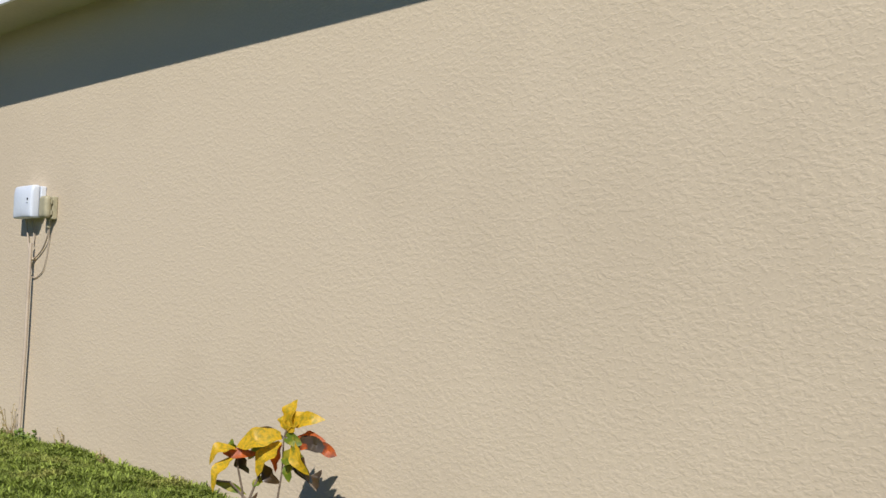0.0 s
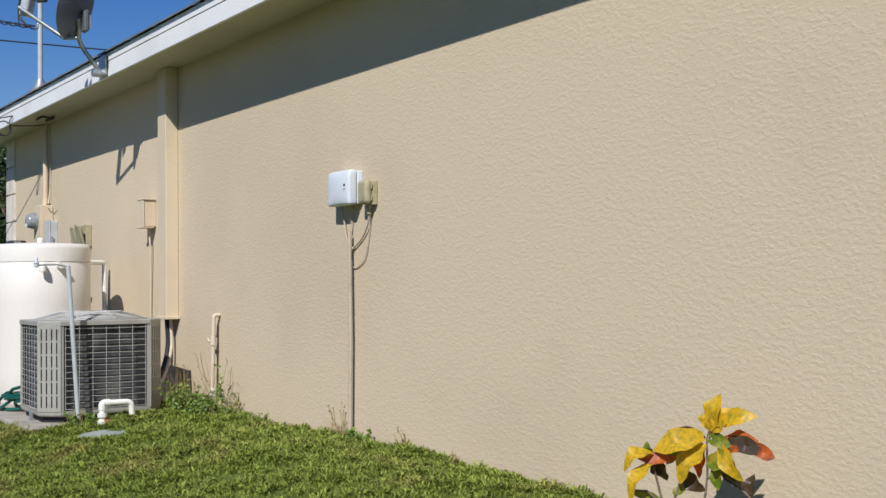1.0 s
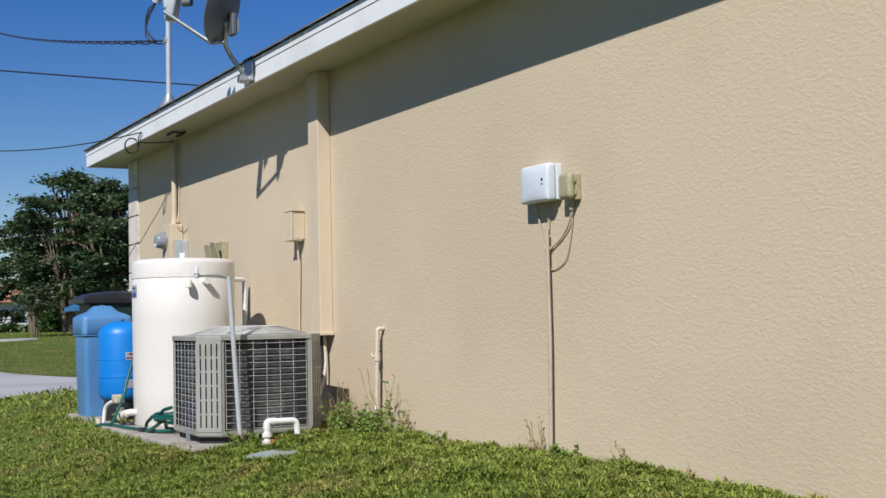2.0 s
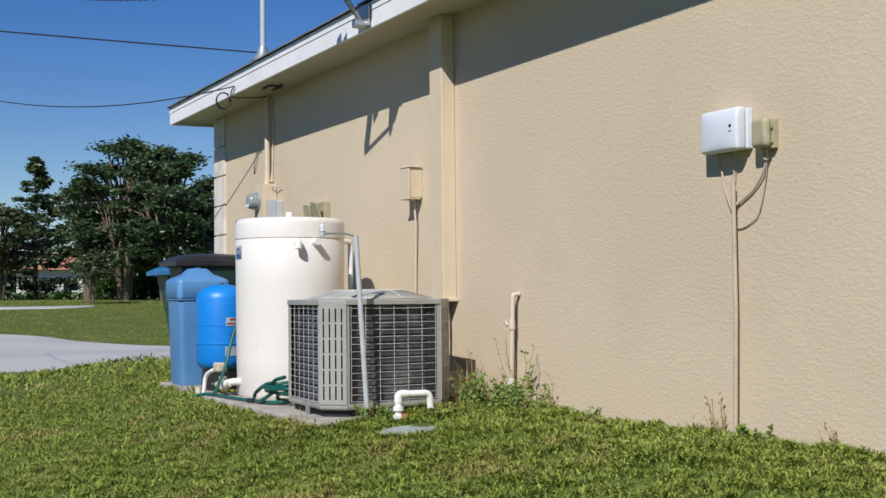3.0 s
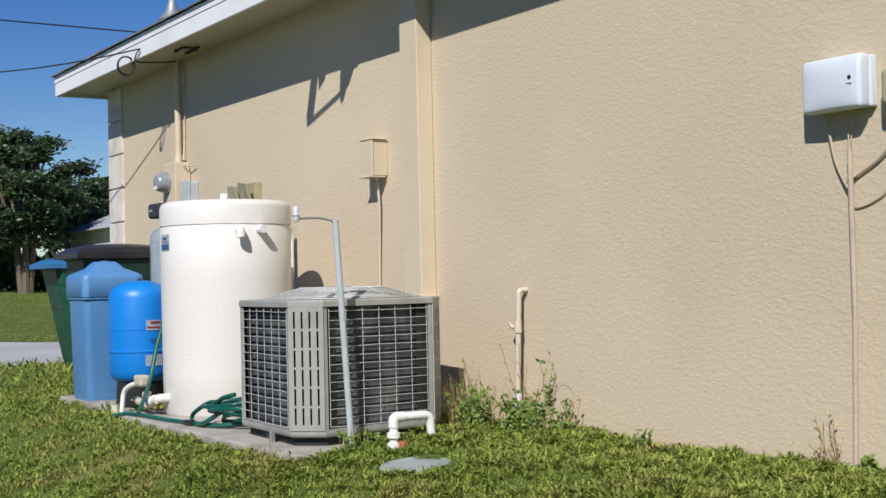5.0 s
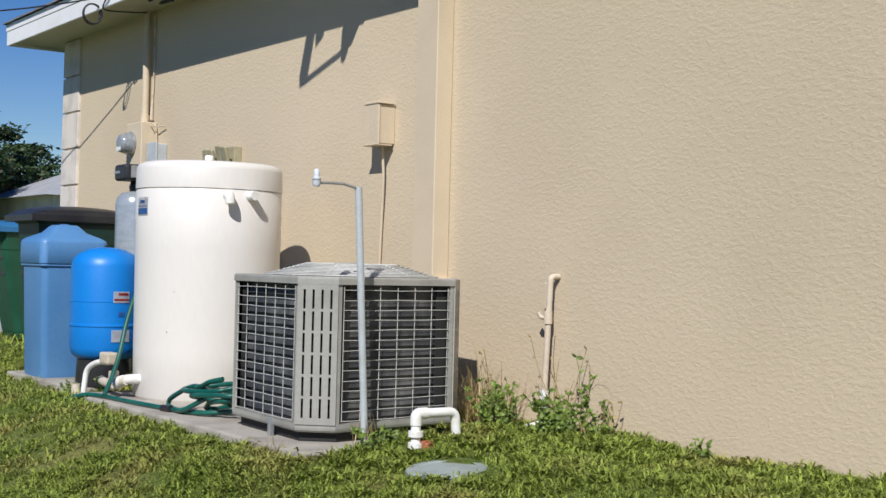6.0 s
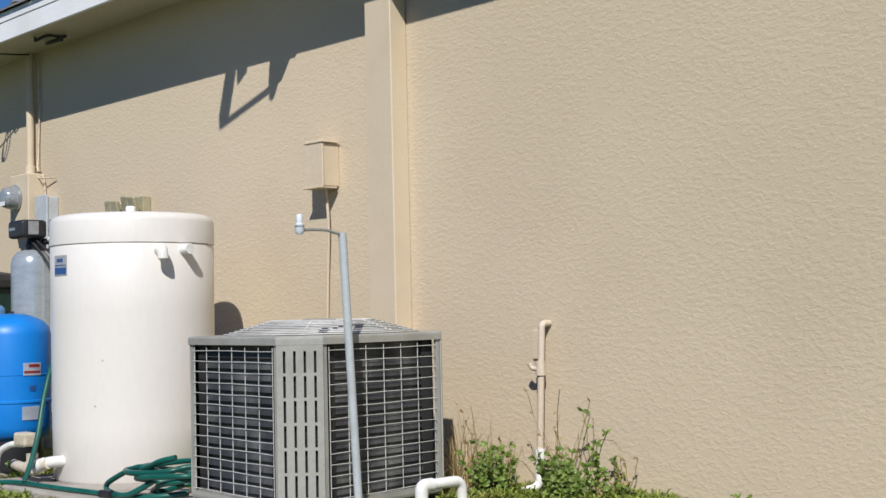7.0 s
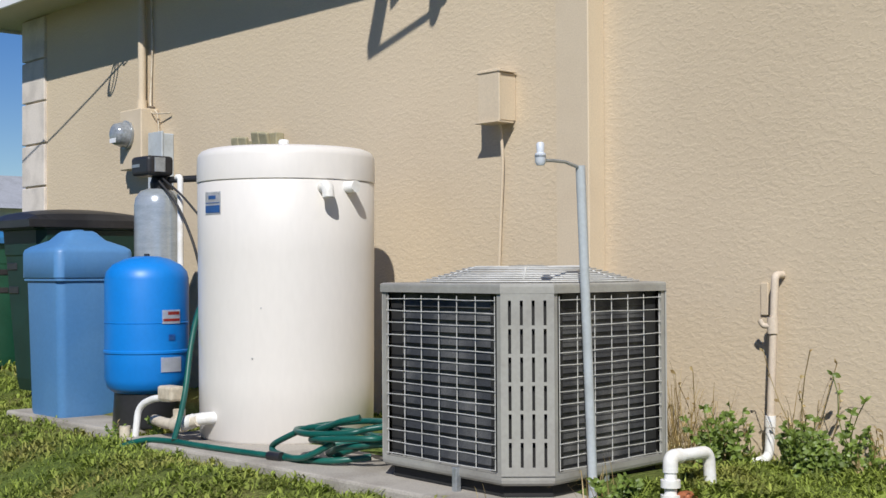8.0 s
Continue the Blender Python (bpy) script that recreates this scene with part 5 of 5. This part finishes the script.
blades("grass", [(-11.5, -4.0, 0.2, 3.8, 290000, 0.040), (-16.5, -11.5, 0.0, 3.8, 85000, 0.037), (-16.5, -4.0, -3.2, 0.2, 45000, 0.04), (-4.0, 5.0, -3.2, 3.8, 60000, 0.04), (-27, -16.5, -6, 12, 60000, 0.075), (-10.2, -4.5, 3.60, 3.805, 9000, 0.052), (-75, -35, -4, 16, 110000, 0.055)], "short coarse green lawn grass with dry patches", 7)


# ---- far trees, hedges and houses ----
def tree(at, h, spread, seed, mat, label, trunk=0.2, cone=False, clumps=60, leaf=0.30, leaves=60, low=0.34):
    r = np.random.default_rng(seed)
    x, y = at
    z = float(height(x, y))
    o = thing("tree", (x, y, z), label, "tree", "trees beyond the street")
    wood = bmesh.new()
    tips = []
    if cone:
        tube([(x, y, z - 0.2), (x, y, z + h * 0.5), (x, y, z + h * 0.97)], trunk, 8, wood, radii=[trunk, trunk * 0.6, 0.03])
        for k in range(clumps):
            t = r.uniform(0.08, 1)
            a = r.uniform(0, 6.28)
            rad = spread * (1 - t) ** 0.8 * r.uniform(0.45, 1) + 0.1
            tips.append((x + rad * math.cos(a), y + rad * math.sin(a), z + h * t, 0.25 + 0.35 * (1 - t)))
            tube([(x, y, z + h * t + 0.1), tips[-1][:3]], 0.03, 4, wood)
    else:
        n = 5
        for k in range(n):
            a = 2 * math.pi * k / n + r.uniform(-0.4, 0.4)
            lean = spread * r.uniform(0.35, 0.65)
            top = (x + lean * math.cos(a), y + lean * math.sin(a), z + h * r.uniform(0.55, 0.75))
            tube([(x + 0.15 * math.cos(a), y + 0.15 * math.sin(a), z - 0.2), (x + lean * 0.35 * math.cos(a), y + lean * 0.35 * math.sin(a), z + h * 0.32), top], trunk, 7, wood, radii=[trunk, trunk * 0.7, trunk * 0.3])
        for k in range(clumps):
            a, u = r.uniform(0, 6.28), r.uniform(-1, 1)
            rad = r.uniform(0.4, 1.12)
            zz = low + (1 - low) * (0.5 + 0.5 * u)
            k2 = math.sqrt(max(0, 1 - u * u)) if u > 0 else math.sqrt(max(0.0, 1 - 0.55 * u * u))
            p = (x + spread * rad * k2 * math.cos(a), y + spread * rad * k2 * math.sin(a), z + h * zz * r.uniform(0.93, 1.02))
            tips.append((*p, r.uniform(0.45, 0.95)))
            tube([(x + (p[0] - x) * 0.35, y + (p[1] - y) * 0.35, z + h * 0.4), ((p[0] + x) / 2, (p[1] + y) / 2, (p[2] + z + h * 0.45) / 2 + 0.2), p], 0.05, 4, wood)
    part("trunk", wood, BARK, o)
    T = np.array(tips)
    c = np.repeat(T, leaves, axis=0)
    n = len(c)
    g = r.normal(size=(n, 3)) * np.array([0.42, 0.42, 0.17]) * c[:, 3:4]
    p = c[:, :3] + g
    e1 = r.normal(size=(n, 3)) * np.array([1, 1, 0.45])
    e1 /= np.linalg.norm(e1, axis=1, keepdims=True)
    e2 = np.cross(e1, r.normal(size=(n, 3)))
    e2 /= np.linalg.norm(e2, axis=1, keepdims=True)
    s = leaf * r.uniform(0.5, 1.1, (n, 1))
    v = np.stack([p - e1 * s, p - e2 * s * 0.35, p + e1 * s, p + e2 * s * 0.35], 1)
    crown = sheet("crown", v.reshape(-1, 3) - np.array([x, y, z]), np.arange(4 * n).reshape(n, 4), mat)
    crown.parent = o
    return o


def polar(az, dist, eye=(-3.4, -0.46)):
    """A place on the plan at a bearing in degrees (from -x towards +y) and a distance from the lawn."""
    return eye[0] - dist * math.cos(radians(az)), eye[1] + dist * math.sin(radians(az))


tree(polar(12.5, 62), 7.35, 2.3, 1, TREE_LEAF, "broad dark green tree with several trunks", 0.16, clumps=92, leaf=0.17, leaves=210, low=0.2)
tree(polar(14.3, 60), 7.0, 2.1, 2, TREE_LEAF, "spreading dark green shade tree", 0.18, clumps=72, leaf=0.17, leaves=210, low=0.3)
tree(polar(11.0, 70), 6.3, 1.9, 3, TREE_LEAF_OLIVE, "olive-green tree with an open crown", 0.14, clumps=60, leaf=0.18, leaves=130, low=0.28)
tree(polar(16.3, 64), 6.0, 1.5, 4, TREE_LEAF, "smaller dark green tree at the end of the row", 0.12, clumps=26, leaf=0.18, leaves=200, low=0.55)
tree(polar(8.8, 76), 8.0, 2.4, 5, TREE_LEAF, "tall dark conifer with a pointed top", 0.16, cone=True, clumps=130, leaf=0.18, leaves=90)
tree(polar(7.3, 70), 4.9, 2.0, 6, TREE_LEAF_OLIVE, "low dark green tree with dense foliage", 0.12, clumps=55, leaf=0.17, leaves=130)
tree(polar(5.0, 72), 5.8, 2.6, 8, TREE_LEAF, "rounded dark green tree beyond the street", 0.14, clumps=60, leaf=0.2, leaves=100)
tree(polar(17.3, 70), 5.8, 1.7, 9, TREE_LEAF, "dark green tree beyond the house corner", 0.14, clumps=60, leaf=0.2, leaves=100)
tree(polar(11.1, 57), 2.2, 0.6, 10, TREE_LEAF_OLIVE, "small pale-stemmed shrub tree", 0.035, clumps=20, leaf=0.13, leaves=70, low=0.5)
tree(polar(2.0, 78), 5.5, 2.6, 12, TREE_LEAF_OLIVE, "rounded olive-green tree beyond the street", 0.14, clumps=50, leaf=0.2, leaves=100)


def woods(seed):
    """A far belt of trees behind the row, one mass of leaf clumps down to the grass."""
    r = np.random.default_rng(seed)
    n = 30000
    az, dist = np.radians(r.uniform(-12, 30, n)), r.uniform(108, 118, n)
    x, y = -3.4 - dist * np.cos(az), -0.46 + dist * np.sin(az)
    top = 3.6 + 1.2 * np.sin(38 * az) + 0.8 * np.sin(91 * az + 1) + 0.5 * np.sin(213 * az)
    p = np.stack([x, y, height(x, y) - 0.2 + top * np.sqrt(r.uniform(0, 1, n))], -1)
    e1 = r.normal(size=(n, 3))
    e1 /= np.linalg.norm(e1, axis=1, keepdims=True)
    e2 = np.cross(e1, r.normal(size=(n, 3)))
    e2 /= np.linalg.norm(e2, axis=1, keepdims=True)
    k = r.uniform(0.22, 0.5, (n, 1))
    v = np.stack([p - e1 * k, p - e2 * k * 0.5, p + e1 * k, p + e2 * k * 0.5], 1)
    tagged(sheet("far_woods", v.reshape(-1, 3), np.arange(4 * n).reshape(n, 4), TREE_LEAF), "dark green belt of far trees beyond the houses", "trees", kind="stuff")


woods(31)


def far_house(cx, cy, w, d, h, roof_h, roof_mat, label, turn=0):
    z = float(height(cx, cy)) - 0.3
    o = thing("house", (cx, cy, z), label, "house", "houses beyond the street")
    R = Matrix.Translation((cx, cy, z)) @ Matrix.Rotation(radians(turn), 4, "Z")

    def put(name, bm, mat, parent=o, label=""):
        bmesh.ops.transform(bm, matrix=R, verts=bm.verts)
        return part(name, bm, mat, parent, label)
    put("wall", box(-w / 2, w / 2, -d / 2, d / 2, 0, h), FAR_WALL)
    bm = bmesh.new()
    e = 0.5
    lo = [bm.verts.new(p) for p in ((-w / 2 - e, -d / 2 - e, h), (w / 2 + e, -d / 2 - e, h), (w / 2 + e, d / 2 + e, h), (-w / 2 - e, d / 2 + e, h))]
    hi = [bm.verts.new(p) for p in ((0, -d / 4, h + roof_h), (0, d / 4, h + roof_h))]
    bm.faces.new((lo[0], lo[1], hi[0]))
    bm.faces.new((lo[1], lo[2], hi[1], hi[0]))
    bm.faces.new((lo[2], lo[3], hi[1]))
    bm.faces.new((lo[3], lo[0], hi[0], hi[1]))
    bm.faces.new(lo[::-1])
    put("roof", bm, roof_mat)
    for k, y in enumerate((-d * 0.3, 0.0, d * 0.3)):
        win = put("window", box(w / 2 - 0.05, w / 2 + 0.04, y - 0.6, y + 0.6, h * 0.35, h * 0.8, 0.02, 1), WHITE_TRIM)
        put("pane", box(w / 2 + 0.03, w / 2 + 0.05, y - 0.5, y + 0.5, h * 0.4, h * 0.77), FAR_GLASS, win)


# Added out of view: blocks low sky so the shaded wall gets less fill.
far_house(-8, -14.5, 34, 9, 2.9, 2.2, GREY_ROOF, "unseen pale house added to cut sky light on the wall")
x, y = polar(9.9, 100)
far_house(x, y, 6, 5.8, 2.5, 1.3, TILE, "white house with an orange tiled roof among trees", 0)
x, y = polar(17.4, 75)
far_house(x, y, 4, 3, 3.3, 1.2, GREY_ROOF, "pale house with a grey roof beyond the trees", 20)
x, y = polar(22.5, 62)
far_house(x, y, 8, 12, 3.0, 1.6, GREY_ROOF, "pale house with a wide grey roof", 0)


def hedge(a0, a1, dist, h, seed, label):
    r = np.random.default_rng(seed)
    n = 4000
    az, dd = np.radians(r.uniform(a0, a1, n)), dist + r.uniform(-0.8, 0.8, n)
    x, y = -3.4 - dd * np.cos(az), -0.46 + dd * np.sin(az)
    p = np.stack([x, y, height(x, y) + h * r.uniform(0.0, 1.0, n) ** 0.7 * (0.8 + 0.2 * np.sin(az * 300))], -1)
    e1, e2 = r.normal(size=(n, 3)), r.normal(size=(n, 3))
    e1 /= np.linalg.norm(e1, axis=1, keepdims=True)
    e2 /= np.linalg.norm(e2, axis=1, keepdims=True)
    s = r.uniform(0.1, 0.25, (n, 1))
    v = np.stack([p - e1 * s, p - e2 * s * 0.5, p + e1 * s, p + e2 * s * 0.5], 1)
    tagged(sheet("hedge", v.reshape(-1, 3), np.arange(4 * n).reshape(n, 4), HEDGE), label, "hedge", kind="stuff")


hedge(4, 12, 84, 0.6, 1, "low clipped green hedge before the white house")
hedge(11.2, 17, 66, 1.7, 2, "dark shrubs under the trees")
hedge(-30, 60, 120, 6.0, 3, "dark band of woods along the horizon")
